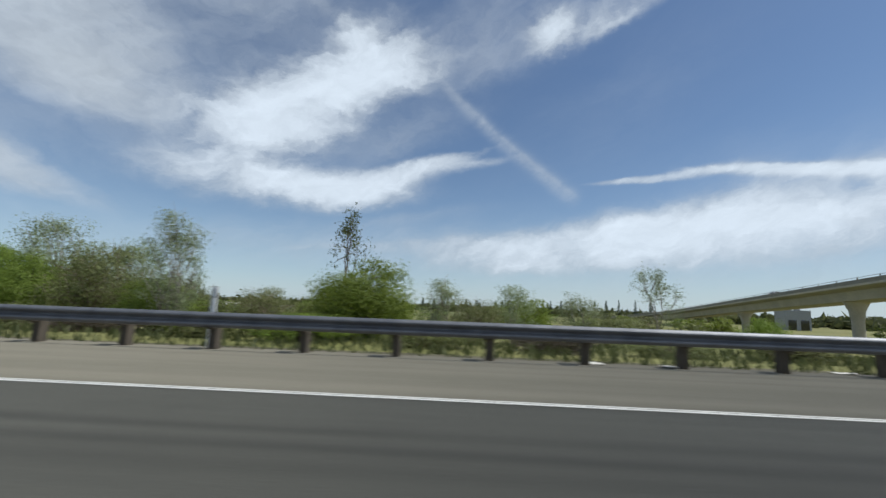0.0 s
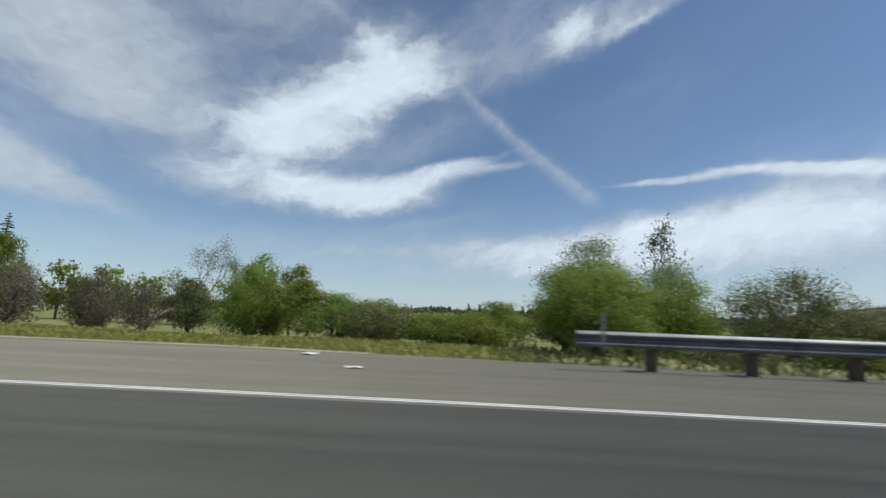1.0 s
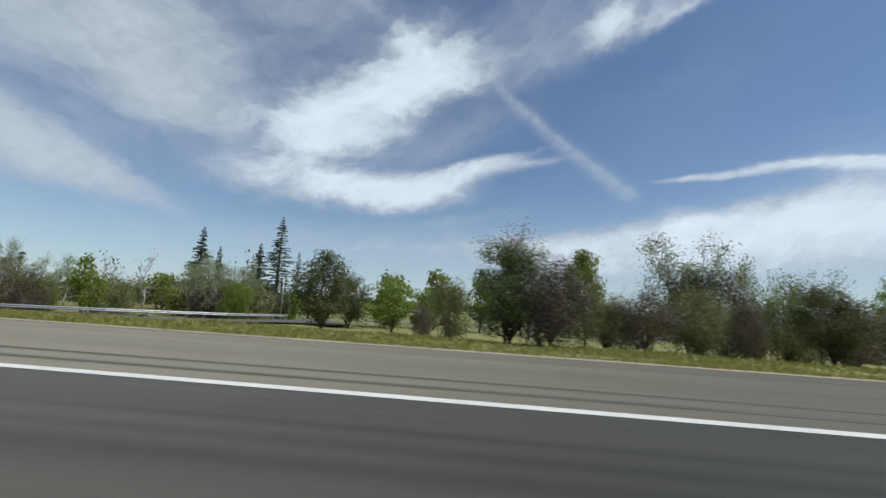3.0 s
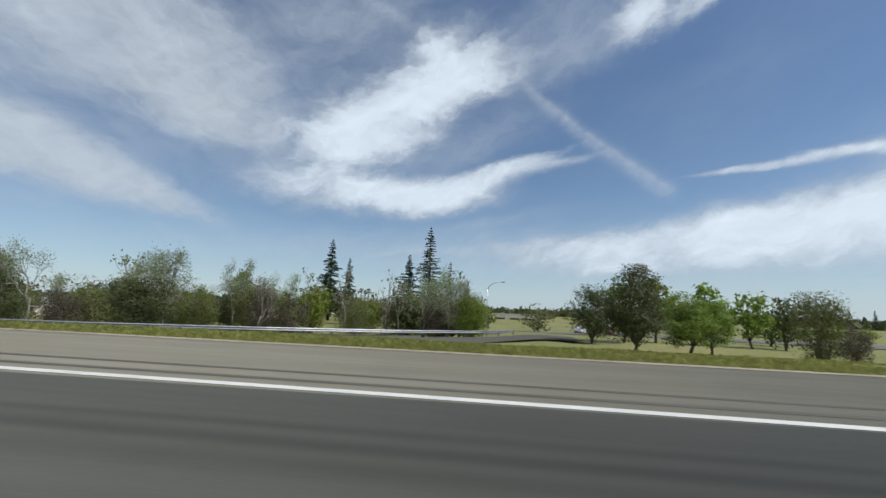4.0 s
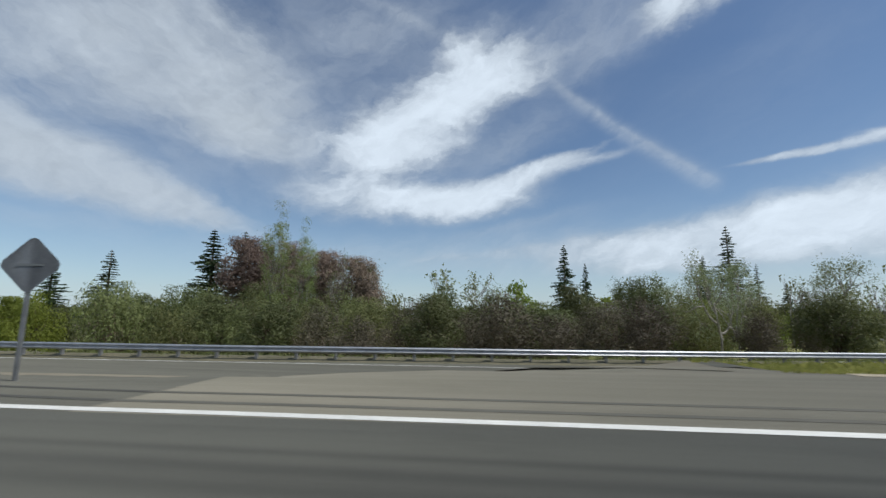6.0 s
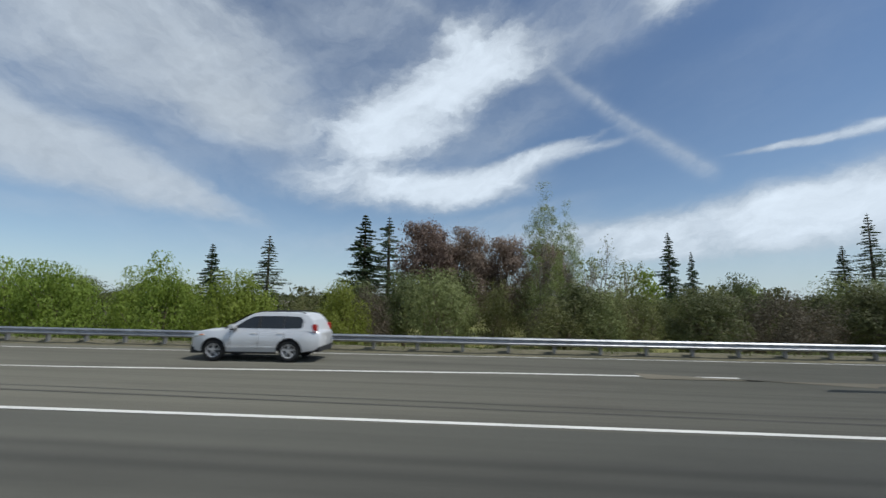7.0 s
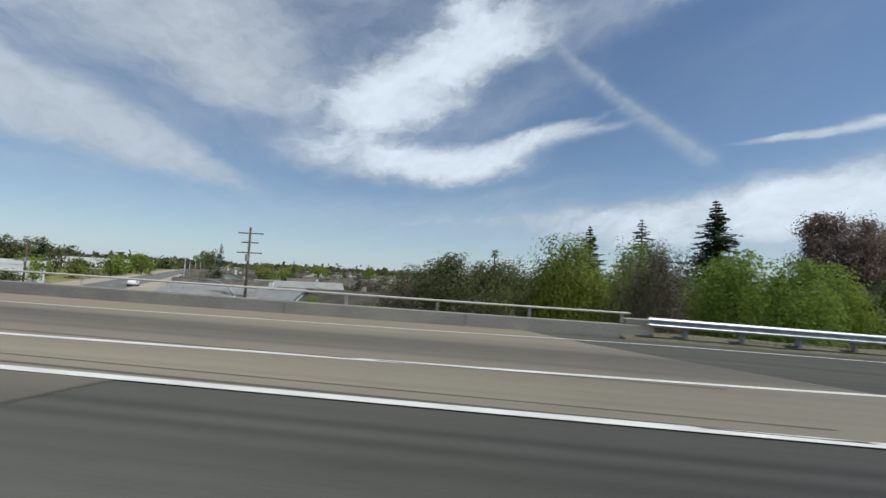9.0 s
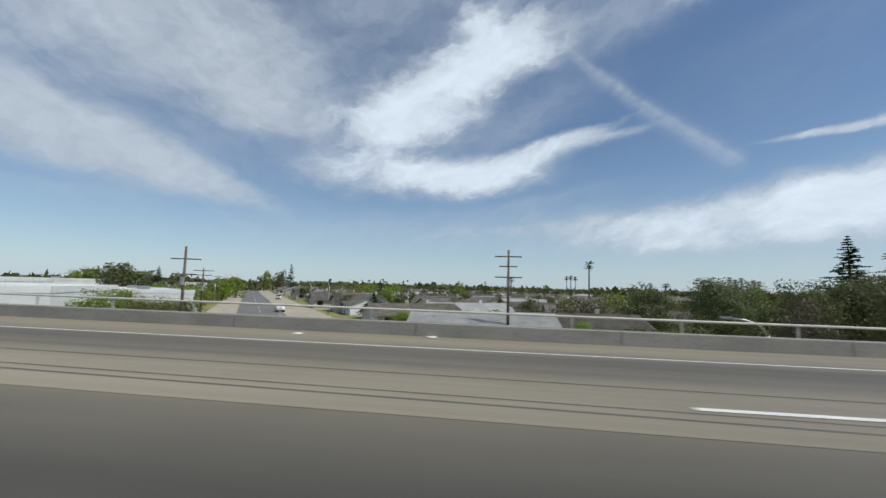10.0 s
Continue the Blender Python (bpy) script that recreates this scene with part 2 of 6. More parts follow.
def road_material(name, a, b, fleck, streak, wheel=(), matt=1.0):
    """Asphalt or concrete in the road's own coordinates (uv: metres along and across): aggregate, stains and wheel wear along the lane."""
    m, t, p = principled(name, 0.5 + 0.4 * matt, 0.0, 0.6 - 0.5 * matt)
    p.inputs["Diffuse Roughness"].default_value = matt
    uv = t.nodes.new("ShaderNodeUVMap")
    sp = t.nodes.new("ShaderNodeSeparateXYZ")
    t.links.new(uv.outputs[0], sp.inputs[0])
    u, v = Sock(t, sp.outputs[0]), Sock(t, sp.outputs[1])
    slow = node_noise(t, combine(t, u * 0.05, v * 0.9), 1.0, 5, 0.6).smooth(0.3, 0.7)
    blot = node_noise(t, combine(t, u * 0.5, v * 0.8), 1.0, 5, 0.65)
    fine = node_noise(t, combine(t, u, v), 35.0, 3, 0.7)
    across = node_noise(t, combine(t, u * 0.008, v * 2.2), 1.0, 4, 0.6)
    col = mix_colour(t, slow, a, b)
    col = mix_colour(t, (across - 0.45) * streak, col, tuple(c * 0.45 for c in a))
    col = mix_colour(t, (blot - 0.5) * 1.1, col, tuple(c * 0.6 for c in a))
    col = mix_colour(t, (fine - 0.5) * fleck, col, tuple(min(1, c * 2.2) for c in b))
    wander = (node_noise(t, combine(t, u * 0.03, 0.0), 1.0, 3, 0.5) - 0.5) * 0.25
    fade = node_noise(t, combine(t, u * 0.05, v * 0.3), 1.0, 4, 0.6).smooth(0.25, 0.65)
    for n0, w, k in wheel:          # rubber-darkened wheel paths
        g = (v + wander - n0) / w
        col = mix_colour(t, (g * g * -1.0).op("EXPONENT") * (fade if w < 1 else fade * 0.3 + 0.7) * k, col, (0.018, 0.018, 0.017))
    t.links.new(col, p.inputs["Base Color"])
    bn = t.nodes.new("ShaderNodeBump")
    bn.inputs["Strength"].default_value, bn.inputs["Distance"].default_value = 0.5, 0.01
    t.links.new(fine.out, bn.inputs["Height"])
    t.links.new(bn.outputs[0], p.inputs["Normal"])
    return m


def plain(name, rgb, rough=0.5, metal=0.0, spec=0.5):
    m, t, p = principled(name, rough, metal, spec)
    p.inputs["Base Color"].default_value = (*rgb, 1)
    return m


M_ASPHALT = road_material("lane_asphalt", (0.066, 0.065, 0.056), (0.087, 0.0855, 0.072), 0.8, 0.6, ((3.45, .10, .42), (3.08, .11, .42), (2.7, .15, .3), (0.9, .5, .35)), 0.85)
M_SHOULDER = road_material("shoulder_asphalt", (0.168, 0.156, 0.121), (0.206, 0.190, 0.148), 0.7, 0.8)
M_RAMP = road_material("ramp_asphalt", (0.095, 0.092, 0.075), (0.122, 0.117, 0.096), 0.7, 1.2)
M_DECK = road_material("deck_concrete", (0.195, 0.168, 0.119), (0.240, 0.207, 0.148), 0.5, 0.9, ((8.9, 1.75, .62), (7.7, .22, .3), (9.6, .22, .25)), 0.4)
M_DECKLANE = road_material("deck_worn", (0.136, 0.118, 0.085), (0.164, 0.142, 0.103), 0.6, 0.6, ((2.2, 1.5, .74), (0.5, 2.0, .6), (-2.5, 1.5, .9)), 0.4)
M_PAINT = surface("road_paint", (0.52, 0.51, 0.47), (0.64, 0.63, 0.58), 1.5, 0.7, grain=30, grain_amount=0.35)
M_SEAM = surface("tar_seam", (0.080, 0.076, 0.062), (0.104, 0.098, 0.080), 0.7, 0.9)
M_SEAMDARK = surface("old_tar_seam", (0.050, 0.048, 0.041), (0.066, 0.063, 0.053), 0.7, 0.9)
M_CONC = surface("barrier_concrete", (0.20, 0.19, 0.165), (0.27, 0.255, 0.22), 0.7, 0.9, grain=18, grain_amount=0.3, bump=0.3, stretch=(1, 1, 2))
M_OVER = surface("bridge_concrete", (0.40, 0.37, 0.31), (0.50, 0.465, 0.39), 0.25, 0.9, grain=6, grain_amount=0.2)
M_GALV = surface("galvanised_steel", (0.36, 0.37, 0.39), (0.50, 0.51, 0.53), 2.5, 0.42, 0.85, 0.5, grain=25, grain_amount=0.15)
M_HANDRAIL = surface("cream_handrail", (0.46, 0.44, 0.385), (0.56, 0.535, 0.47), 3, 0.55, grain=20, grain_amount=0.15)
M_GORE = road_material("gore_paving", (0.165, 0.148, 0.112), (0.20, 0.18, 0.137), 0.6, 0.9)
# darker galvanised steel: the shade on the first rail's face is in its colour
M_GALVSHADE = surface("dull_galvanised", (0.13, 0.135, 0.15), (0.20, 0.205, 0.22), 2.0, 0.55, 0.6, 0.4, grain=25, grain_amount=0.2)
# weathered timber, its brown darkened further to stand in for shade under the rail
M_POST = surface("weathered_post", (0.055, 0.046, 0.036), (0.100, 0.084, 0.064), 3, 0.9, grain=14, grain_amount=0.35, bump=0.4, stretch=(1, 1, 0.25))
M_STEELPOST = surface("steel_post", (0.20, 0.20, 0.20), (0.30, 0.30, 0.295), 3, 0.5, 0.7)
M_BARK = surface("bark", (0.085, 0.066, 0.048), (0.15, 0.12, 0.09), 3, 0.95, grain=12, grain_amount=0.4, stretch=(1, 1, 0.2))
M_PALEBARK = surface("pale_bark", (0.19, 0.17, 0.14), (0.30, 0.275, 0.235), 3, 0.95, grain=12, grain_amount=0.3, stretch=(1, 1, 0.3))
M_TWIG = surface("dry_twig", (0.15, 0.115, 0.085), (0.24, 0.19, 0.145), 3, 0.95)
M_LEAF = leaf_material("leaf_green", (0.138, 0.188, 0.030), (0.248, 0.310, 0.060), 0.5)
M_BRIGHT = leaf_material("leaf_spring", (0.155, 0.205, 0.030), (0.245, 0.300, 0.054), 0.45)
M_DARK = leaf_material("leaf_dark", (0.078, 0.094, 0.036), (0.145, 0.158, 0.066), 0.38)
M_OLIVE = leaf_material("leaf_olive", (0.128, 0.145, 0.050), (0.225, 0.238, 0.098), 0.42)
M_PALE = leaf_material("leaf_pale", (0.183, 0.226, 0.104), (0.317, 0.354, 0.195), 0.42)
M_BROWN = leaf_material("leaf_brown", (0.085, 0.074, 0.050), (0.150, 0.127, 0.088), 0.3)
M_POPLAR = leaf_material("leaf_poplar", (0.17, 0.215, 0.065), (0.30, 0.35, 0.135), 0.45)
M_PURPLE = leaf_material("leaf_purple", (0.165, 0.120, 0.095), (0.275, 0.205, 0.165), 0.4)
M_NEEDLE = leaf_material("needles", (0.030, 0.052, 0.023), (0.066, 0.098, 0.042), 0.22)
M_NEEDLEPALE = leaf_material("needles_pale", (0.055, 0.078, 0.042), (0.10, 0.13, 0.07), 0.28)
M_GRASSBLADE = leaf_material("grass_blades", (0.200, 0.208, 0.046), (0.320, 0.305, 0.100), 0.45)
M_GROUND = surface("ground_soil", (0.135, 0.150, 0.040), (0.205, 0.190, 0.075), 0.05, 0.95, grain=1.5, grain_amount=0.35)
M_DIRT = surface("verge_dirt", (0.24, 0.205, 0.145), (0.33, 0.285, 0.21), 0.4, 0.95, grain=5, grain_amount=0.3)
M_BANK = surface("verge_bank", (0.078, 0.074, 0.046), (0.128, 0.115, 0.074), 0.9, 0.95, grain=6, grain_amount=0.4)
M_WHITE = surface("white_plastic", (0.66, 0.66, 0.64), (0.78, 0.78, 0.76), 3, 0.5)
M_GLASS = plain("dark_glass", (0.012, 0.014, 0.016), 0.05, 0.0, 0.8)

# ---------- the road's own coordinates: s metres along, n metres to the right ----------
SPEED = 27.8
_tt = np.arange(-2, 12.001, 0.01)
_th = np.interp(_tt, [-2, 0, 1.5, 3, 4.5, 6, 7.5, 10, 12], [-12.4, -8.8, -6.1, -3.2, 0, 2.9, 3.9, 3.9, 3.9])
_k = np.hanning(121)
_th = np.radians(np.convolve(np.pad(_th, 60, mode="edge"), _k / _k.sum(), "valid"))
_px, _py = -np.cumsum(np.cos(_th)) * SPEED * 0.01, -np.cumsum(np.sin(_th)) * SPEED * 0.01
_i0 = int(np.argmin(abs(_tt)))
_px, _py = _px - _px[_i0], _py - _py[_i0]
_ss = _tt * SPEED


def heading(s):
    return float(np.interp(s, _ss, _th))


def at(s, n):
    """Plan position of (s, n)."""
    h = heading(s)
    c = min(max(s, _ss[0]), _ss[-1])
    x = float(np.interp(c, _ss, _px)) - (s - c) * math.cos(h)
    y = float(np.interp(c, _ss, _py)) - (s - c) * math.sin(h)
    return x - n * math.sin(h), y + n * math.cos(h)


def table(xs, ys):
    """A quick broken line through the points (xs, ys), level beyond its ends."""
    x0, k = xs[0], 5.0
    vals = [float(v) for v in np.interp(np.arange(x0, xs[-1] + 0.41, 1 / k), xs, ys)]
    last = len(vals) - 1

    def value(x):
        f = (x - x0) * k
        if f <= 0:
            return vals[0]
        i = int(f)
        return vals[last] if i >= last else vals[i] + (vals[i + 1] - vals[i]) * (f - i)

    return value


# height of the road's long profile
base_z = table([-200, 40, 60, 75, 100, 130, 150, 170, 195, 215, 235, 250, 270, 290, 320, 360], [0, 0, 0.06, 0.16, 0.36, 0.58, 0.68, 0.72, 0.71, 0.68, 0.7, 0.78, 0.92, 1.07, 1.27, 1.4])


near_edge_z = table([130, 145, 172, 195, 300], [.09, .08, -.14, -.25, -.26])
rail_n = table([105, 112, 120, 130, 140, 153, 165, 180, 194, 215, 230, 245, 265], [66, 52, 43, 35, 29, 25, 22, 19.5, 17.9, 17.4, 16, 14.2, 13.7])
_ramp_drop = table([100, 120, 140, 153, 165, 194, 215, 230, 245, 265], [-2.4, -2.1, -1.8, -1.65, -1.5, -1.18, -1.03, -.86, -.56, -.45])


def ramp_z(s):
    return base_z(s) + _ramp_drop(s)


def ease(a, b, x):
    t = min(max((x - a) / (b - a), 0), 1)
    return t * t * (3 - 2 * t)


def paved_z(s, n):
    a = near_edge_z(s)
    if n < 4.6:
        return base_z(s) + a * min(max(n, 0), 4.6) / 4.6
    a += base_z(s)
    if s < 140:
        return a - .012 * (n - 4.6)
    n1 = max(12.0, rail_n(s) - 6.8)
    n0 = float(np.interp(s, [140, 162, 190], [n1 - 2.5, n1 - 4.0, 4.6]))
    f = min(max((n - n0) / (n1 - n0), 0), 1)
    return a - .012 * min(n - 4.6, 9) * (1 - f) + (ramp_z(s) - a) * f


_edge = table([-50, 22, 34, 95, 126, 132, 141, 150, 161, 162.2, 170], [9.2, 9.2, 10.5, 10.6, 10.0, 9.4, 9.6, 9.3, 9.6, rail_n(162.2) - 0.6, rail_n(170) - 0.3])
_far_drop = table([-100, 40, 150, 235], [-3.0, -3.0, -3.6, -5.6])


def paved_edge(s):
    """Outer edge of the pavement beside the main road."""
    return _edge(s) if s < 170 else rail_n(s) - 0.3


def far_level(s):
    return base_z(s) + _far_drop(s)


def ground_z(s, n):
    if n < -16:
        return base_z(s) - 0.06 - 1.5 * ease(-16, -40, n)
    e = paved_edge(s)
    if n <= e + 0.3:
        return paved_z(s, min(n, e)) - 0.06 - (0.8 if s > 246 and n > -15 else 0)
    low = far_level(s)
    if s < 162:
        edge = paved_z(s, e) - 0.02
        rn = rail_n(s) if s > 105 else 75.0
        if s > 60:                       # gore: a grass wedge that falls to the ramp
            blend = ease(60, 120, s)
            foot = max(rn - 7.2, e + 1.5)
            gentle = max(edge - 0.066 * (min(n, foot) - e), ramp_z(s) - 0.02)
            wedge = gentle + (ramp_z(s) - 0.06 - gentle) * ease(foot - 2.5, foot, n)
            if n > rn + 1:
                wedge += (low - ramp_z(s)) * ease(rn + 1, rn + 18, n)
        else:
            blend, wedge = 0, 0
        slope = edge + (low - edge) * ease(e - 2, e + 44, n)
        return slope * (1 - blend) + wedge * blend
    rn = rail_n(s)
    drop = 7.0 if s < 246 else 0.5
    return ramp_z(s) - 0.08 + (low - ramp_z(s)) * ease(rn + 1.3, rn + 1.3 + drop + 6, n)


def part(name, bm, material, parent=None, label="", smooth=False):
    me = bpy.data.meshes.new(name)
    bm.to_mesh(me)
    bm.free()
    for m in (material if isinstance(material, (list, tuple)) else [material]):
        me.materials.append(m)
    if smooth:
        me.polygons.foreach_set("use_smooth", [True] * len(me.polygons))
    ob = new(name, me)
    if parent is not None:
        ob.parent = parent
    if label:
        ob["label"] = label
    return ob


def empty(name, m=None):
    ob = new(name)
    ob.empty_display_size = 0.2
    if m is not None:
        ob.matrix_basis = m
    return ob


def raw_part(name, verts, faces, material, parent=None, label="", smooth=False, uvs=None):
    me = bpy.data.meshes.new(name)
    me.from_pydata([tuple(v) for v in verts], [], [tuple(f) for f in faces])
    for m in (material if isinstance(material, (list, tuple)) else [material]):
        me.materials.append(m)
    if uvs is not None:
        layer = me.uv_layers.new(name="UVMap")
        idx = np.empty(len(me.loops), dtype=np.int32)
        me.loops.foreach_get("vertex_index", idx)
        layer.data.foreach_set("uv", np.asarray(uvs, dtype=np.float32)[idx].ravel())
    if smooth:
        me.polygons.foreach_set("use_smooth", [True] * len(me.polygons))
    me.update()
    ob = new(name, me)
    if parent is not None:
        ob.parent = parent
    if label:
        ob["label"] = label
    return ob


def strip(name, svals, ns_of, material, lift=0.0, z_of=paved_z, label=""):
    """A paved strip: at each s a row of n values; uv holds metres."""
    verts, uvs, faces, w = [], [], [], None
    for s in svals:
        ns = ns_of(s)
        w = len(ns)
        for n in ns:
            x, y = at(s, n)
            verts.append((x, y, z_of(s, n) + lift))
            uvs.append((s, n))
    for i in range(len(svals) - 1):
        for j in range(w - 1):
            a = i * w + j
            faces.append((a, a + w, a + w + 1, a + 1))
    return raw_part(name, verts, faces, material, None, label, True, uvs)


# ground: one sheet out to the horizon
_gs = sorted({-3600, -2400, -1500, -900, -500, -300, -200, *range(-150, 340, 5), 360, 390, 430, 480, 560, 700, 900, 1300, 1900, 2700, 3600})
_gn = sorted({-900, -400, -150, -80, -40, -30, -22, -16, -14, *np.arange(-10, 34, 1.5), *range(34, 80, 3), 86, 95, 110, 130, 160, 200, 260, 350, 500, 750, 1100, 1600, 2300, 3200, 4200})


def rough_ground(s, n):
    z = ground_z(s, n)
    if n > paved_edge(s) + 1.5 and n < 300:
        k = 0.35 if s > 95 and n < rail_n(s) else 1.0
        z += k * 0.16 * noise.noise(Vector((s * 0.16, n * 0.2, 0))) + k * 0.35 * noise.noise(Vector((s * 0.03, n * 0.03, 5))) * min((n - paved_edge(s)) / 20, 1)
    return z


ground = strip("ground", _gs, lambda s: _gn, M_GROUND, 0, rough_ground)
tagged(ground, "green and dry spring grass on uneven soil", "ground", kind="structure")

_rs = list(np.arange(-160, 246.1, 2.0)) + [246.5]
road = strip("road", _rs, lambda s: [-15, -9, -4, -1, 1, 2.5, 3.6, 4.62], M_ASPHALT)
tagged(road, "worn dark grey asphalt freeway lanes with tyre stains", "road", kind="structure")
shoulder = strip("road_shoulder", [*np.arange(-160, 171, 2.0), 171.95], lambda s: [4.62 + (min(10.6, paved_edge(s)) - 4.62) * k for k in (0, .25, .5, .75, 1)], M_SHOULDER)
tagged(shoulder, "lighter brownish grey asphalt shoulder beside the lanes", "road shoulder", kind="structure")


def gore_ns(s):
    lo = 4.62 if s >= 171.9 else min(10.6, paved_edge(s)) - 0.01
    hi = max(paved_edge(s), lo + 0.05)
    if lo > 9:
        return [lo + (hi - lo) * k for k in (0, .15, .3, .45, .6, .75, .9, 1)]
    return [4.62, 6.4, 8.3, 10.2, 12.0, 12.0 + (hi - 12.0) * .33, 12.0 + (hi - 12.0) * .66, hi]


ramp = strip("ramp_road", [130, 134, 138, 142, 146, 150, 154, 158, 159, 160, 161, 161.4, 161.8, 162.2, 163, 164, 166, 168, 170, 171.9, 171.95, *np.arange(174, 250.1, 2.0)], gore_ns, M_RAMP)
tagged(ramp, "grey asphalt on-ramp merging beside the freeway", "road", kind="structure")


def ramp_approach(s):
    r = rail_n(s)
    w = 6.2 + 3.5 * ease(130, 105, s)
    return [r - 0.6 - w, r - 0.6 - w * 0.66, r - 0.6 - w * 0.33, r - 0.6]


approach = strip("ramp_road_lower", list(np.arange(100, 166, 2.0)), ramp_approach, M_RAMP, 0.02, lambda s, n: ramp_z(s))
tagged(approach, "curving grey asphalt on-ramp below the grass wedge", "road", kind="structure")

MID = lambda s: float(np.interp(s, [165, 180, 193, 198, 210, 216, 223, 230, 237, 246, 258, 264, 275, 300], [16.5, 15.0, 13.7, 13.1, 11.8, 10.7, 9.8, 8.8, 8.05, 7.05, 6.3, 5.98, 5.55, 4.9]))
FAR = lambda s: float(np.interp(s, [165, 180, 196, 210, 217, 227, 239, 251, 260, 270, 280, 292, 320], [20.4, 18.8, 17.2, 16.3, 15.9, 15.0, 13.7, 12.2, 11.2, 10.45, 10.15, 9.9, 9.8]))
NEAR = lambda s: float(np.interp(s, [-50, 14, 28, 40, 56, 66, 75, 90, 105, 121, 126, 131, 140, 147, 160, 178, 191, 196, 203, 215, 235, 246, 260], [4.68, 4.69, 4.79, 4.70, 4.74, 4.68, 4.58, 4.62, 4.73, 4.86, 4.89, 4.85, 4.70, 4.62, 4.69, 4.80, 4.86, 4.80, 4.58, 4.52, 4.52, 4.28, 4.24]))


def deck_start(n):
    return 242.0 + 0.74 * (n - 5.0)


verts, uvs, faces = [], [], []
_dn = [4.29, 5.6, 6.4, 8.3, 10.2, 12, 14.6]
_dk = [0.0, *np.arange(0.02, 1.001, 0.02)]
for k in _dk:
    for n in _dn:
        s = deck_start(n) + (332 - deck_start(n)) * k
        verts.append((*at(s, n), paved_z(s, n) + 0.012))
        uvs.append((s, n))
for i in range(len(_dk) - 1):
    for j in range(6):
        faces.append((i * 7 + j, i * 7 + 7 + j, i * 7 + 8 + j, i * 7 + j + 1))
deck = raw_part("bridge_deck", verts, faces, M_DECK, None, "", True, uvs)
tagged(deck, "tan concrete bridge deck with a slanted joint", "bridge deck", kind="structure")
_rs = [246.5, *np.arange(248, 256, 2.0)]
tagged(strip("road_bridge_end", _rs, lambda s: [-15, -8, -3, 0, 2, 3.4, 4.0, 4.5], M_ASPHALT), "dark worn asphalt lane at the bridge's end", "road", kind="structure")
deck_lane = strip("bridge_lane", [254, *np.arange(256, 333, 2.0)], lambda s: [-15, -8, -3, 0, 2, 3.4, 4.0, 4.5], M_DECKLANE, 0.008)
tagged(deck_lane, "stained grey concrete freeway lane on the bridge", "road", kind="structure")

def band(name, s0, s1, n_of, width, material, lift, step=2.0, label=""):
    wide = width if callable(width) else lambda s: width
    ss = [s0, *np.arange(2 * math.ceil((s0 + .01) / 2), s1, step), s1]
    return strip(name, ss, lambda s: [n_of(s) - wide(s) / 2, n_of(s) + wide(s) / 2], material, lift, label=label)


band("trim_edge_line", -160, 62, lambda s: NEAR(s) + 0.045, 0.05, M_PAINT, 0.006)
band("trim_edge_line", -160, 62, lambda s: NEAR(s) - 0.035, 0.07, M_PAINT, 0.006)
band("trim_edge_line", 62, 241.4, NEAR, 0.19, M_PAINT, 0.006)
band("trim_edge_line", 241.4, 264.4, NEAR, 0.19, M_PAINT, 0.016)
band("trim_ramp_line", 187, 243.4, MID, 0.17, M_PAINT, 0.006)
band("trim_ramp_line", 243.4, 264.4, MID, 0.17, M_PAINT, 0.016)
band("trim_outer_line", 165, 247.4, FAR, 0.10, M_PAINT, 0.006)
band("trim_outer_line", 247.4, 320, FAR, 0.10, M_PAINT, 0.016)
band("trim_lane_dash", 271.3, 275.7, MID, 0.16, M_PAINT, 0.020)
for o in list(scene.objects):
    if o.name.startswith("trim_"):
        tagged(o, "worn white painted road line", "road marking", kind="structure")
# tar seams and tyre-darkened bands that run along the road
for s0, s1, n_of, w, m in (
        (46, 172, lambda s: 5.30, lambda s: 0.15 * ease(44, 76, s), M_SEAM), (50, 172, lambda s: 5.95, lambda s: 0.14 * ease(48, 80, s), M_SEAM),
        (172, 246, lambda s: float(np.interp(s, [172, 200, 217, 232, 246], [5.3, 6.45, 6.85, 6.75, 5.2])), 0.14, M_SEAMDARK), (172, 246, lambda s: float(np.interp(s, [172, 200, 217, 232, 246], [5.95, 7.15, 7.5, 7.3, 5.6])), 0.13, M_SEAMDARK),
        (246.5, 328, lambda s: 4.70 + 0.021 * (s - 264), 0.09, M_SEAM), (246.5, 328, lambda s: 5.07 + 0.02 * (s - 264), 0.06, M_SEAM),
        (246.5, 328, lambda s: 6.70, 0.07, M_SEAM)):
    o = band("trim_tar_seam", s0, s1, n_of, w, m, 0.0045 if s1 <= 246 else 0.0160)
    tagged(o, "dark tar seam along the pavement", "road seam", kind="structure")

gore = strip("trim_gore", list(np.arange(162, 191, 2.0)), lambda s: [lo + (MID(s) - 0.5 - lo) * k for lo in (9.7 + 0.17 * (s - 162),) for k in (0, (12.0 - lo) / max(MID(s) - 0.5 - lo, .1) if lo < 12 else .5, 1)], M_GORE, 0.016)
tagged(gore, "pale tan paved gore between freeway and ramp", "road", kind="structure")

edge_strip = strip("trim_pavement_edge", list(np.arange(30, 161.5, 2.0)), lambda s: [paved_edge(s) - 0.32, paved_edge(s) + 0.12], M_DIRT, 0.010)
tagged(edge_strip, "narrow pale gritty strip where pavement meets grass", "verge", kind="structure")

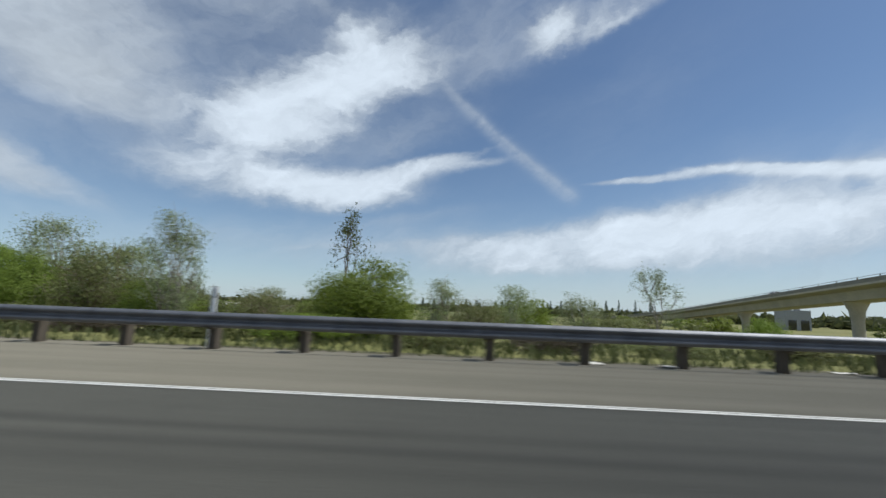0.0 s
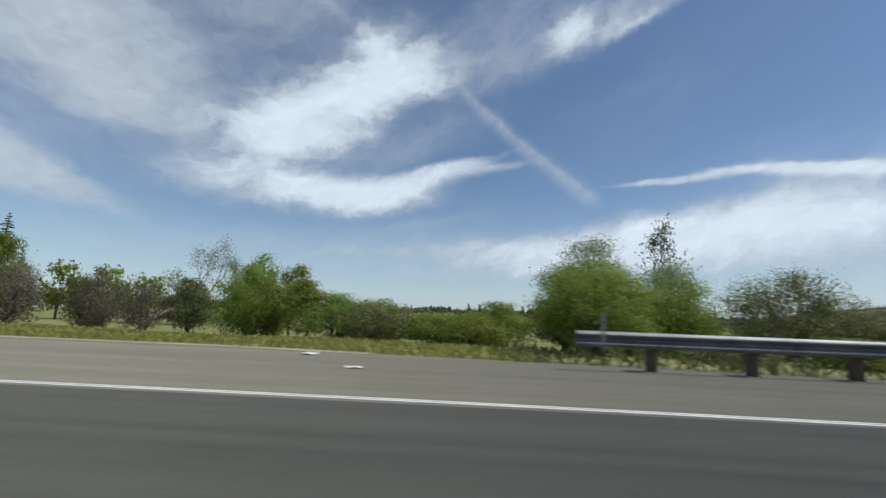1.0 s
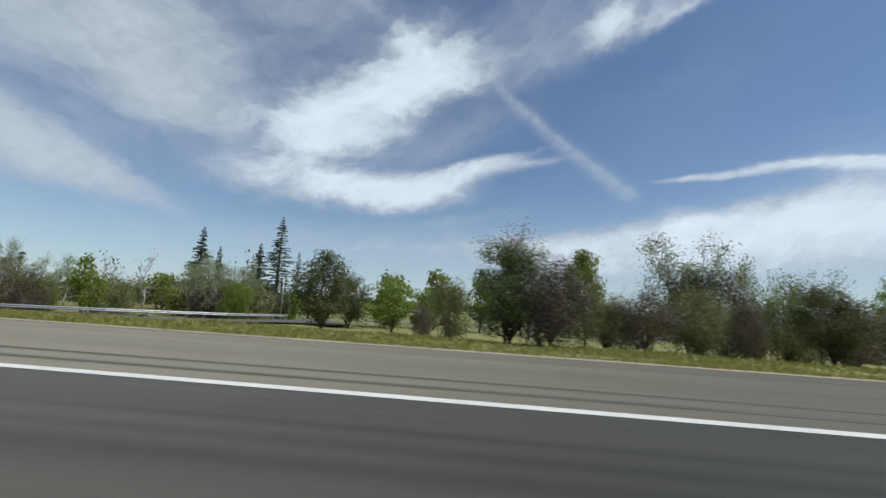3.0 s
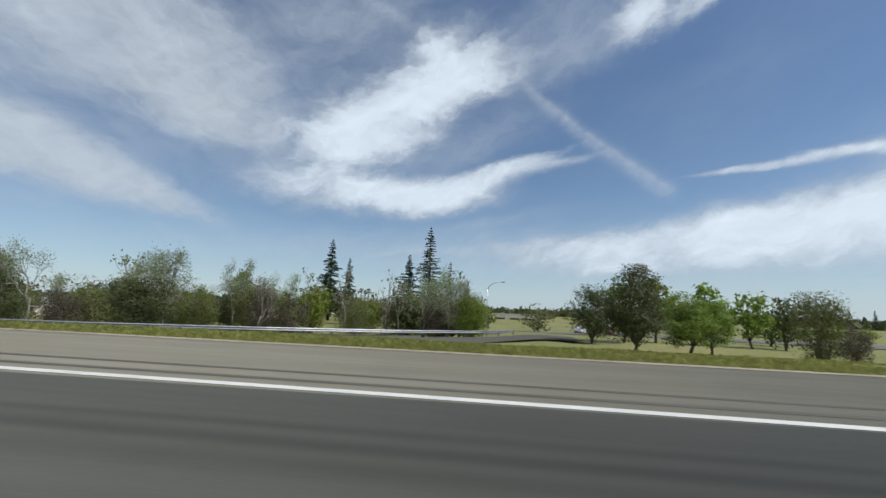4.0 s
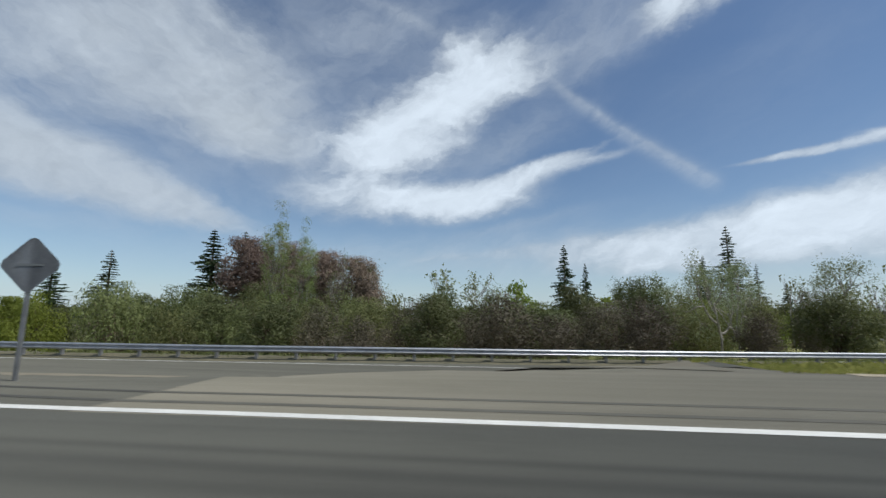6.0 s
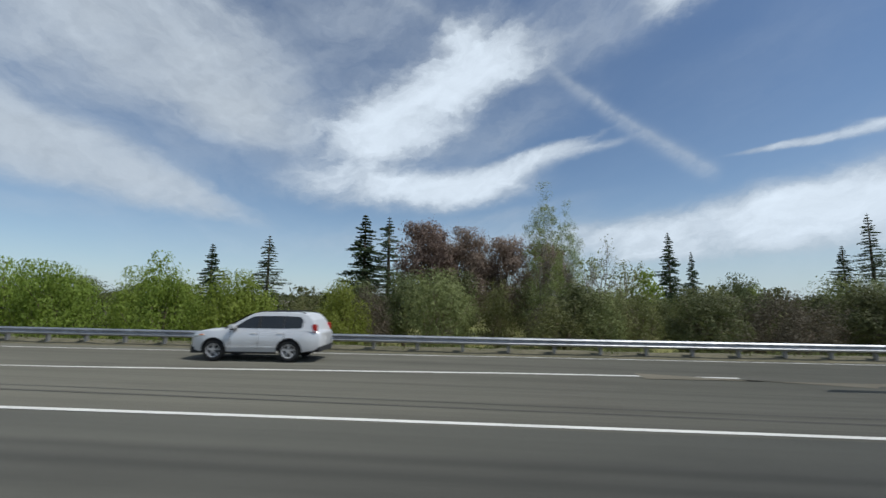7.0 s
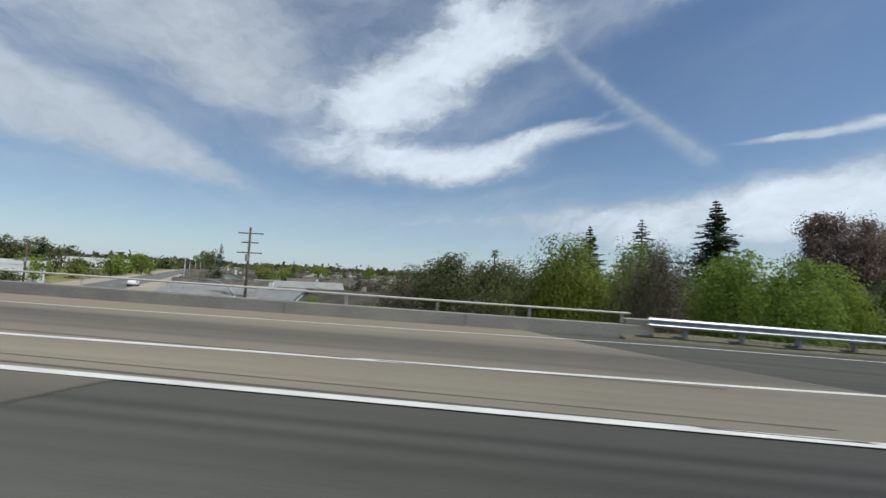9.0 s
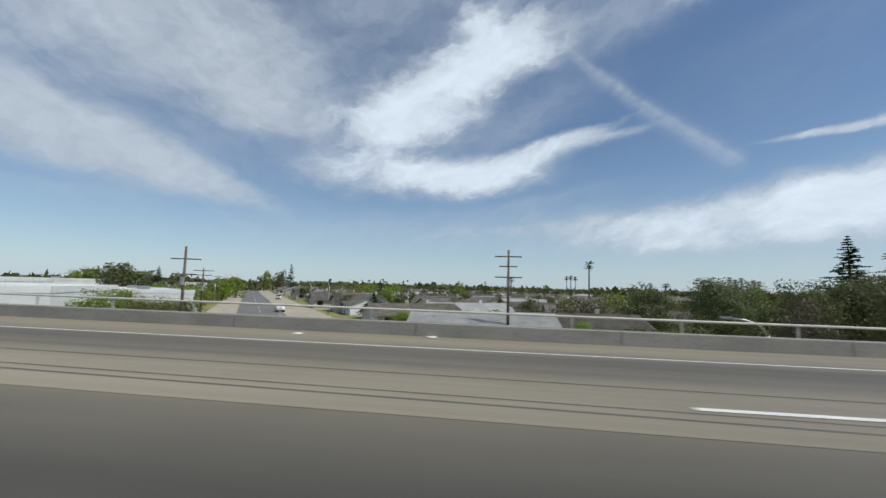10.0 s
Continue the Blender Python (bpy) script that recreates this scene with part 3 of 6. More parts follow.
# ---------- guard rails, bridge parapet, overpass ----------
def box(bm, x0, x1, y0, y1, z0, z1, m=None):
    r = bmesh.ops.create_cube(bm, size=1)
    bmesh.ops.scale(bm, vec=(x1 - x0, y1 - y0, z1 - z0), verts=r["verts"])
    bmesh.ops.translate(bm, vec=((x0 + x1) / 2, (y0 + y1) / 2, (z0 + z1) / 2), verts=r["verts"])
    if m is not None:
        bmesh.ops.transform(bm, matrix=m, verts=r["verts"])
    return r["verts"]


def tube_rows(points, radii, sides=6):
    """Vertices and faces of a tapered tube along points."""
    verts, faces = [], []
    for i, p in enumerate(points):
        a = points[max(i - 1, 0)]
        b = points[min(i + 1, len(points) - 1)]
        d = Vector(b) - Vector(a)
        q = d.to_track_quat("Z", "Y")
        for k in range(sides):
            w = 2 * math.pi * k / sides
            verts.append(tuple(Vector(p) + q @ Vector((math.cos(w) * radii[i], math.sin(w) * radii[i], 0))))
    for i in range(len(points) - 1):
        for k in range(sides):
            a, b = i * sides + k, i * sides + (k + 1) % sides
            faces.append((a, b, b + sides, a + sides))
    faces.append(tuple(range(sides))[::-1])
    faces.append(tuple((len(points) - 1) * sides + k for k in range(sides)))
    return verts, faces


# W-beam: (towards the road, height) of the corrugated section, folded to a closed thin sheet
WBEAM = [(0.0, 0.156), (0.025, 0.150), (0.070, 0.118), (0.083, 0.098), (0.083, 0.078), (0.070, 0.058), (0.010, 0.022), (0.0, 0.0),
         (0.010, -0.022), (0.070, -0.058), (0.083, -0.078), (0.083, -0.098), (0.070, -0.118), (0.025, -0.150), (0.0, -0.156)]


def guard_rail(name, label, s0, s1, n_of, base_of, top, post_mat, post_w, beam_mat):
    root = empty(name, pose(*at(s0, n_of(s0)), base_of(s0)))
    tagged(root, label, "guard rail", group="guard rails")
    inv = root.matrix_basis.inverted()
    count = int((s1 - s0) / 3.81)
    for k in range(count):
        a, b = s0 + k * (s1 - s0) / count, s0 + (k + 1) * (s1 - s0) / count
        verts, faces = [], []
        prof = WBEAM + [(o - 0.006, z) for o, z in reversed(WBEAM)]
        for s in (a - 0.08, (a + b) / 2, b + 0.08):
            for o, z in prof:
                n = n_of(s) - o - (0.004 if s == b + 0.08 else 0)
                x, y = at(s, n)
                verts.append(inv @ Vector((x, y, base_of(s) + top - 0.156 + z)))
        w = len(prof)
        for i in range(2):
            for j in range(w):
                p, q = i * w + j, i * w + (j + 1) % w
                faces.append((p, q, q + w, p + w))
        raw_part("rail_beam", verts, faces, beam_mat, root)
    bm = bmesh.new()
    box(bm, -post_w / 2, post_w / 2, 0.16, 0.16 + post_w * 1.3, -0.35, top - 0.03)
    post_me = bpy.data.meshes.new("post")
    bmesh.ops.bevel(bm, geom=bm.edges[:], offset=0.008, segments=1, affect="EDGES")
    bm.to_mesh(post_me)
    bm.clear()
    post_me.materials.append(post_mat)
    box(bm, -0.07, 0.07, 0.01, 0.16, top - 0.34, top - 0.02)
    bmesh.ops.bevel(bm, geom=bm.edges[:], offset=0.008, segments=1, affect="EDGES")
    block_me = bpy.data.meshes.new("blockout")
    bm.to_mesh(block_me)
    bm.free()
    block_me.materials.append(post_mat)
    for k in range(int((s1 - s0) / 1.905) + 1):
        s = s0 + k * 1.905 + 0.1
        if s > s1:
            break
        m = pose(*at(s, n_of(s)), base_of(s), 0, 0, math.degrees(heading(s)))
        for nm, me in (("post", post_me), ("blockout", block_me)):
            o = new(nm, me)
            o.parent = root
            o.matrix_basis = inv @ m
    return root


rail_a = guard_rail("guard_rail", "galvanised steel crash barrier on weathered timber posts at the shoulder", -75.0, 25.6, lambda s: 8.55, lambda s: 0.045 + base_z(s), 0.76, M_POST, 0.16, M_GALVSHADE)
rail_b = guard_rail("guard_rail", "bright galvanised crash barrier on steel posts along the on-ramp", 108.0, 244.6, rail_n, ramp_z, 0.72, M_STEELPOST, 0.12, M_GALV)

# end terminal of the first rail: a post with a reflective panel
bm = bmesh.new()
box(bm, -0.03, 0.03, -0.09, -0.075, 0.4, 1.12)
marker = part("marker_panel", bm, M_STEELPOST)
marker.matrix_basis = pose(*at(25.2, 8.45), 0.045, 0, 0, math.degrees(heading(25)))
tagged(marker, "slim grey marker panel fixed to the barrier's end", "road marker")


def delineator(s, n, h=1.35, w=0.14):
    z = paved_z(s, n) - 0.03 if n < paved_edge(s) else rough_ground(s, n) - 0.02
    root = empty("delineator_post", pose(*at(s, n), z, 0, 0, math.degrees(heading(s))))
    bm = bmesh.new()
    verts = [(-w / 2, 0.0, 0), (-w / 4, -0.02, 0), (w / 4, -0.02, 0), (w / 2, 0.0, 0), (w / 4, -0.008, 0), (-w / 4, -0.008, 0)]
    lo = [bm.verts.new((x, y, -0.2)) for x, y, z in verts]
    hi = [bm.verts.new((x, y, h)) for x, y, z in verts]
    for i in range(6):
        bm.faces.new((lo[i], lo[(i + 1) % 6], hi[(i + 1) % 6], hi[i]))
    bm.faces.new(hi)
    part("blade", bm, M_WHITE, root)
    bm = bmesh.new()
    box(bm, -w * 0.36, w * 0.36, -0.026, -0.021, h - 0.26, h - 0.06)
    part("reflector", bm, M_GALV, root, "silvery reflector strip")
    tagged(root, "slim white plastic delineator post at the pavement edge", "delineator", group="delineator posts")


for s, n in ((5.3, 8.95), (38.8, 8.9), (64.6, 9.0), (95.5, 9.1), (124.4, 9.1), (155.6, 9.3)):
    delineator(s, n)
delineator(153.9, 18.7, 1.0)

# bridge parapet with a tube handrail
parapet = empty("bridge_parapet", pose(*at(245, 13.9), -0.52))
tagged(parapet, "low weathered concrete bridge parapet with a cream tube handrail", "parapet")
pinv = parapet.matrix_basis.inverted()
PAR_N = lambda s: float(np.interp(s, [244.6, 253, 262, 275, 290, 330], [14.4, 13.7, 13.15, 12.8, 12.6, 12.6]))


def along(name, s0, s1, prof, material, parent, inv, step=3.0, n_of=PAR_N, z_of=lambda s: ramp_z(s)):
    ss = list(np.arange(s0, s1 - 0.2, step)) + [s1]
    verts, faces, w = [], [], len(prof)
    for s in ss:
        for o, z in prof:
            x, y = at(s, n_of(s) + o)
            verts.append(inv @ Vector((x, y, z_of(s) + z)))
    for i in range(len(ss) - 1):
        for j in range(w):
            p, q = i * w + j, i * w + (j + 1) % w
            faces.append((p, q, q + w, p + w))
    faces.append(tuple(range(w))[::-1])
    faces.append(tuple((len(ss) - 1) * w + k for k in range(w)))
    return raw_part(name, verts, faces, material, parent)


for a in np.arange(244.6, 328, 6.0):
    along("wall_panel", a + 0.012, a + 5.988, [(-.04, 0), (0, .40), (.02, .425), (.26, .425), (.28, .40), (.30, -.9), (-.04, -.9)], M_CONC, parapet, pinv)
tube = [(0.13 + 0.035 * math.cos(k * math.pi / 4), 0.78 + 0.035 * math.sin(k * math.pi / 4)) for k in range(8)]
along("handrail", 245.2, 330, tube, M_HANDRAIL, parapet, pinv)
for s in np.arange(245.45, 330, 3.05):
    bm = bmesh.new()
    box(bm, -0.02, 0.02, 0.11, 0.15, 0.42, 0.76)
    o = part("handrail_post", bm, M_HANDRAIL, parapet)
    o.matrix_basis = pinv @ pose(*at(s, PAR_N(s)), ramp_z(s), 0, 0, math.degrees(heading(s)))
bm = bmesh.new()
box(bm, -0.45, 0.45, -0.02, 0.34, -0.3, 0.62)
bmesh.ops.bevel(bm, geom=bm.edges[:], offset=0.02, segments=1, affect="EDGES")
o = part("end_block", bm, M_CONC, parapet)
o.matrix_basis = pinv @ pose(*at(244.9, 14.4), ramp_z(245), 0, 0, math.degrees(heading(245)))
# deck slab edge under the parapet
slab = empty("bridge_slab", pose(*at(288, 0), -1.0))
sinv = slab.matrix_basis.inverted()
along("slab", 247.5, 330, [(-28.5, -.2), (.35, -.2), (.35, -.75), (-1.2, -1.0), (-28.5, -1.0)], M_OVER, slab, sinv, 6.0)
tagged(slab, "concrete slab of the freeway bridge over the street", "bridge", kind="structure")

# the flyover behind: box girder on flared piers
fly = empty("flyover", pose(80, 80, -3))
tagged(fly, "pale concrete highway flyover on flared piers", "flyover")
finv = fly.matrix_basis.inverted()


def fly_at(k):
    """Deck centre line; k: metres in plan y."""
    return Vector((float(np.interp(k, [-60, 8, 60, 112, 162, 230, 300], [33, 60, 81, 101, 118, 138, 153])), k,
                   float(np.interp(k, [-60, 8, 60, 112, 162, 230, 300], [11.5, 9.6, 7.5, 5.2, 2.5, -.4, -2.6]))))


def fly_loft(name, prof, material, k0=-60, k1=300, step=10):
    ks = np.arange(k0, k1 + 1, step)
    verts, faces, w = [], [], len(prof)
    for k in ks:
        c = fly_at(k)
        d = (fly_at(k + 1) - c)
        nrm = Vector((d.y, -d.x, 0)).normalized()
        for o, z in prof:
            verts.append(finv @ (c + nrm * o + Vector((0, 0, z))))
    for i in range(len(ks) - 1):
        for j in range(w):
            p, q = i * w + j, i * w + (j + 1) % w
            faces.append((p, q, q + w, p + w))
    return raw_part(name, verts, faces, material, fly)


fly_loft("girder", [(-5.2, 0), (5.2, 0), (5.2, -.35), (3.2, -.7), (2.6, -2.3), (-2.6, -2.3), (-3.2, -.7), (-5.2, -.35)], M_OVER)
for side in (-5.15, 4.95):
    fly_loft("edge_beam", [(side, .02), (side + .2, .02), (side + .2, .72), (side, .72)], M_CONC)
    fly_loft("edge_rail", [(side + .05, 1.0), (side + .15, 1.0), (side + .15, 1.08), (side + .05, 1.08)], M_GALV)
    for k in np.arange(0, 230, 5.0):
        c = fly_at(k)
        d = fly_at(k + 1) - c
        nrm = Vector((d.y, -d.x, 0)).normalized()
        bm = bmesh.new()
        box(bm, -.06, .06, -.06, .06, .7, 1.04)
        o = part("rail_post", bm, M_CONC, fly)
        o.matrix_basis = finv @ Matrix.Translation(c + nrm * (side + .1))
for k in (-25, 23, 69, 113, 158, 205):
    c = fly_at(k)
    h = c.z - 2.3 + 3.4
    bm = bmesh.new()
    rows = [(0.0, 1.1, .8), (h * .55, 1.1, .8), (h * .8, 1.6, .9), (h, 2.7, 1.05)]
    rings = []
    for z, a, b in rows:
        rings.append([bm.verts.new((a * math.cos(q * math.pi / 8), b * math.sin(q * math.pi / 8), z)) for q in range(16)])
    for r0, r1 in zip(rings, rings[1:]):
        for q in range(16):
            bm.faces.new((r0[q], r0[(q + 1) % 16], r1[(q + 1) % 16], r1[q]))
    o = part("pier", bm, M_OVER, fly, "", True)
    o.matrix_basis = finv @ Matrix.Translation((c.x, c.y, c.z - 2.3 - h + 0.02))

# ---------- plants ----------
rng = np.random.default_rng(7)
COARSE = 0                             # 0 beside the road, 1 farther off, 2 far away


def leaf_quads(points, size, flat=0.0, aspect=0.55, droop=0.0, out=None):
    """Small pointed leaf clumps at points: each a pointed three-cornered blade. out: the way that each one faces, more or less."""
    k = len(points)
    u = rng.normal(size=(k, 3))
    if out is not None:
        face = out + rng.normal(size=(k, 3)) * 0.42 + np.array((0, 0, 0.3))
        u = np.cross(u, face)
    u[:, 2] = u[:, 2] * (1 - flat) - droop
    u /= np.linalg.norm(u, axis=1)[:, None] + 1e-9
    v = np.cross(u, rng.normal(size=(k, 3)) if out is None else face)
    v /= np.linalg.norm(v, axis=1)[:, None] + 1e-9
    ln = size * rng.uniform(0.6, 1.4, k)[:, None]
    verts = np.stack([points + u * ln, points + v * ln * aspect - u * ln * .5, points - v * ln * aspect - u * ln * .7], 1).reshape(-1, 3)
    faces = np.arange(k * 3).reshape(-1, 3)
    return verts, faces


def quick_mesh(name, verts, faces, material):
    """faces: an (m, 3) or (m, 4) array."""
    me = bpy.data.meshes.new(name)
    me.vertices.add(len(verts))
    me.vertices.foreach_set("co", np.asarray(verts, np.float32).ravel())
    m, c = np.shape(faces)
    me.loops.add(m * c)
    me.loops.foreach_set("vertex_index", np.asarray(faces, np.int32).ravel())
    me.polygons.add(m)
    me.polygons.foreach_set("loop_start", np.arange(0, m * c, c, dtype=np.int32))
    me.materials.append(material)
    me.update(calc_edges=True)
    return me


class Wood:
    """Collects tapered limbs into one mesh."""

    def __init__(self):
        self.v, self.f = [], []

    def limb(self, pts, r0, r1, sides=5):
        n = len(pts)
        v, f = tube_rows(pts, [r0 + (r1 - r0) * i / (n - 1) for i in range(n)], sides)
        o = len(self.v)
        self.v += v
        self.f += [tuple(i + o for i in q) for q in f]


def bend(a, b, sag, k=4):
    a, b = np.array(a, float), np.array(b, float)
    side = rng.normal(size=3) * np.linalg.norm(b - a) * 0.07
    return [tuple(a + (b - a) * t + side * math.sin(t * math.pi) + np.array((0, 0, sag * math.sin(t * math.pi)))) for t in np.linspace(0, 1, k)]


def broadleaf(label, category, height, width, leaf, bark, leaves, size, clumps, trunk=0.25, open_=0.0, stems=1, low=0.25, twigs=0, droop=0.0, clump_r=0.15):
    """A tree or shrub: stems, limbs to clumps of leaves spread over an uneven crown. Real size, base at the origin."""
    root = empty("tree" if category == "tree" else "shrub")
    wood = Wood()
    cz, rz, rx = height * (1 + low) / 2, height * (1 - low) / 2, width / 2
    centres, seed = [], rng.uniform(0, 50, 3)
    while len(centres) < clumps:
        d = rng.normal(size=3)
        d /= np.linalg.norm(d)
        r = rng.uniform(0.25, 1.0) ** 0.5 * (0.92 + 0.55 * noise.noise(Vector(d * 1.7 + seed)))
        p = np.array((d[0] * rx * r, d[1] * rx * r, cz + d[2] * rz * r))
        p[:2] *= 1.0 - 0.35 * max(0, (p[2] - cz) / rz) ** 2
        if p[2] > 0.12 * height * (0.3 if low < 0.1 else 1):
            centres.append(p)
    bases = []
    for k in range(stems):
        lean = rng.normal(size=2) * width * (0.04 if stems == 1 else 0.13)
        b0 = (rng.normal() * 0.05 * stems, rng.normal() * 0.05 * stems, -0.3)
        top = (lean[0], lean[1], height * (0.80 if stems == 1 else 0.62))
        pts = bend(b0, top, 0, 6)
        wood.limb(pts, trunk * (1 if stems == 1 else 0.6), trunk * 0.18, 7)
        bases.append(pts)
    for ci, c in enumerate(centres):
        if COARSE and ci % (COARSE + 1):
            continue
        pts = bases[rng.integers(stems)]
        i = int(np.clip(c[2] / height * 5 - 1.2, 1, 4))
        wood.limb(bend(pts[i], c, 0.05 * height, 4 if COARSE == 0 else 3), trunk * 0.30, 0.012, 4 if COARSE == 0 else 3)
        for _ in range(twigs):
            e = c + rng.normal(size=3) * width * 0.11 + np.array((0, 0, 0.04 * height))
            wood.limb(bend(c - (c - np.array(pts[i])) * rng.uniform(0, .5), e, 0.02, 3), 0.018, 0.006, 3)
    per = leaves // clumps
    pts, outs = [], []
    for c in centres:
        big = rng.uniform(0.55, 1.35)
        k = max(3, int(per * big ** 1.5))
        q = rng.normal(size=(k, 3))
        q /= np.linalg.norm(q, axis=1)[:, None]
        lump = 1 + 0.35 * np.sin(q @ rng.normal(size=3) * 3.0 + rng.uniform(0, 6))
        outs.append(q + (c - np.array((0, 0, cz))) / (width + height) * 1.1)
        q = q * (rng.uniform(0.15, 1.0, k) ** 0.4 * lump)[:, None] * width * clump_r * big * np.array((1.25, 1.25, 0.85))
        pts.append(c + q)
    pts, outs = np.concatenate(pts), np.concatenate(outs)
    if droop:
        pts[:, 2] -= droop * rng.uniform(0, 1, len(pts)) ** 2
    keep = pts[:, 2] > 0.04
    pts, outs = pts[keep], outs[keep]
    v, f = leaf_quads(pts, size, 0.1, 0.6, droop * 0.4, outs)
    fit = np.array([width / (2 * np.percentile(np.hypot(v[:, 0], v[:, 1]), 97.5))] * 2 + [height / np.percentile(v[:, 2], 99.7)])
    v *= fit
    mid = v.reshape(-1, 3, 3).mean(1)
    keep = (mid[:, 2] < height) & (np.hypot(mid[:, 0], mid[:, 1]) < width * 0.53)
    v = v.reshape(-1, 3, 3)[keep].reshape(-1, 3)
    f = np.arange(len(v)).reshape(-1, 3)
    raw_part("trunk", np.array(wood.v) * fit, wood.f, bark, root, "", True)
    ob = new("crown", quick_mesh("crown", v, f, leaf))
    ob.parent = root
    return tagged(root, label, category)


def bare_tree(label, height, width, bark, depth=5, leaf=None, leaves=0, size=0.1, category="tree", spread=0.55):
    """A tree out of leaf: a forking skeleton, with a few young leaves if wanted."""
    root = empty("tree" if category == "tree" else "shrub")
    wood, tips = Wood(), []

    def grow(p, d, ln, r, k):
        e = p + d * ln
        wood.limb(bend(p, e, 0, 3 if k > 1 else 2), r, r * 0.62, 5 if k > 2 else 3)
        if k == 0:
            tips.append(e)
            return
        for _ in range(3 if k > 1 else 2):
            a = rng.normal(size=3) * spread + d + np.array((0, 0, 0.12))
            a[:2] *= width / height * 1.15
            a /= np.linalg.norm(a)
            grow(p + d * ln * rng.uniform(0.6, 1.0), a, ln * rng.uniform(0.6, 0.85), r * 0.6, k - 1)

    grow(np.array((0, 0, -0.2)), np.array((rng.normal() * .05, rng.normal() * .05, 1.0)), height * 0.30, height * 0.018, depth)
    zmax = max(v[2] for v in wood.v)
    wood.v = [(x, y, z * height / zmax) for x, y, z in wood.v]
    raw_part("trunk", wood.v, wood.f, bark, root, "", True)
    if leaf is not None:
        t = np.array(tips) * np.array((1, 1, height / zmax))
        pts = t[rng.integers(len(t), size=leaves)] + rng.normal(size=(leaves, 3)) * height * 0.042
        v, f = leaf_quads(pts, size)
        ob = new("crown", quick_mesh("crown", v, f, leaf))
        ob.parent = root
    return tagged(root, label, category)


def conifer(label, height, width, needle, tiers, leaves, size, gap=0.0, low=0.12, droop=0.12, ragged=0.3):
    """A tiered evergreen: whorls of boughs that carry flat sprays of needles."""
    root = empty("conifer")
    wood = Wood()
    wood.limb([(0, 0, -0.3), (0, 0, height * 0.5), (0, 0, height)], height * 0.017, 0.02, 7)
    pts = []
    per = leaves / (tiers * 7)
    for i in range(tiers):
        f = i / (tiers - 1)
        z = height * (low + (0.985 - low) * f)
        reach = width / 2 * (1 - f) ** 0.85 * rng.uniform(1 - ragged, 1 + ragged * 0.5) + 0.12
        for k in range(7):
            if rng.uniform() < gap:
                continue
            a = rng.uniform(0, 2 * math.pi)
            ln = reach * rng.uniform(0.45, 1.15)
            z1 = z + ln * rng.uniform(-droop * 3, droop * 1.5)
            e = np.array((math.cos(a) * ln, math.sin(a) * ln, z1))
            b = np.array((0, 0, z))
            wood.limb(bend(b, e, -0.04 * ln, 3 if COARSE == 0 else 2), 0.012 + 0.02 * ln / 3, 0.008, 3)
            m = max(4, int(per * (0.3 + ln / (width / 2) * 1.4)))
            t = rng.uniform(0.12, 1.0, m) ** 0.8
            q = b + (e - b) * t[:, None]
            side = np.array((-math.sin(a), math.cos(a), 0))
            q = q + side * (rng.normal(size=m) * ln * 0.26 * (1.1 - t * 0.6))[:, None]
            q[:, 2] -= np.abs(rng.normal(size=m)) * 0.05 * ln + 0.02
            pts.append(q)
    raw_part("trunk", wood.v, wood.f, M_BARK, root, "", True)
    v, f = leaf_quads(np.concatenate(pts), size, 0.65, 0.45)
    ob = new("crown", quick_mesh("crown", v, f, needle))
    ob.parent = root
    return tagged(root, label, "tree")


def palm(label, height):
    root = empty("palm")
    wood = Wood()
    wood.limb([(0, 0, -0.3), (0.05, 0, height * .5), (0, 0.1, height - 1.2)], 0.28, 0.2, 8)
    raw_part("trunk", wood.v, wood.f, M_BARK, root, "", True)
    verts, faces = [], []
    for _ in range(60):
        a, up = rng.uniform(0, 6.283), rng.uniform(-0.9, 1.1)
        base = np.array((0, 0.1, height - 1.2))
        d = np.array((math.cos(a) * math.cos(up), math.sin(a) * math.cos(up), math.sin(up)))
        ln = rng.uniform(1.2, 1.8)
        s = np.cross(d, (0, 0, 1.0))
        s /= np.linalg.norm(s)
        for t in np.linspace(0.35, 1.0, 6):
            p = base + d * ln * t - np.array((0, 0, 0.4 * t * t))
            for sg in (-1, 1):
                o = len(verts)
                q = p + s * sg * 0.42 * (1.15 - t * 0.6) + d * 0.25 - np.array((0, 0, 0.10))
                verts += [p - d * .05, p + d * .07, q, q - d * .04]
                faces.append((o, o + 1, o + 2, o + 3))
    ob = new("crown", quick_mesh("crown", np.array(verts), np.array(faces), M_DARK))
    ob.parent = root
    return tagged(root, label, "palm tree")


PROTO = {}
SIZES = {}


def proto(kind, k, h, w, make):
    ob = make()
    PROTO[kind, k], SIZES[kind, k] = ob, (h, w)


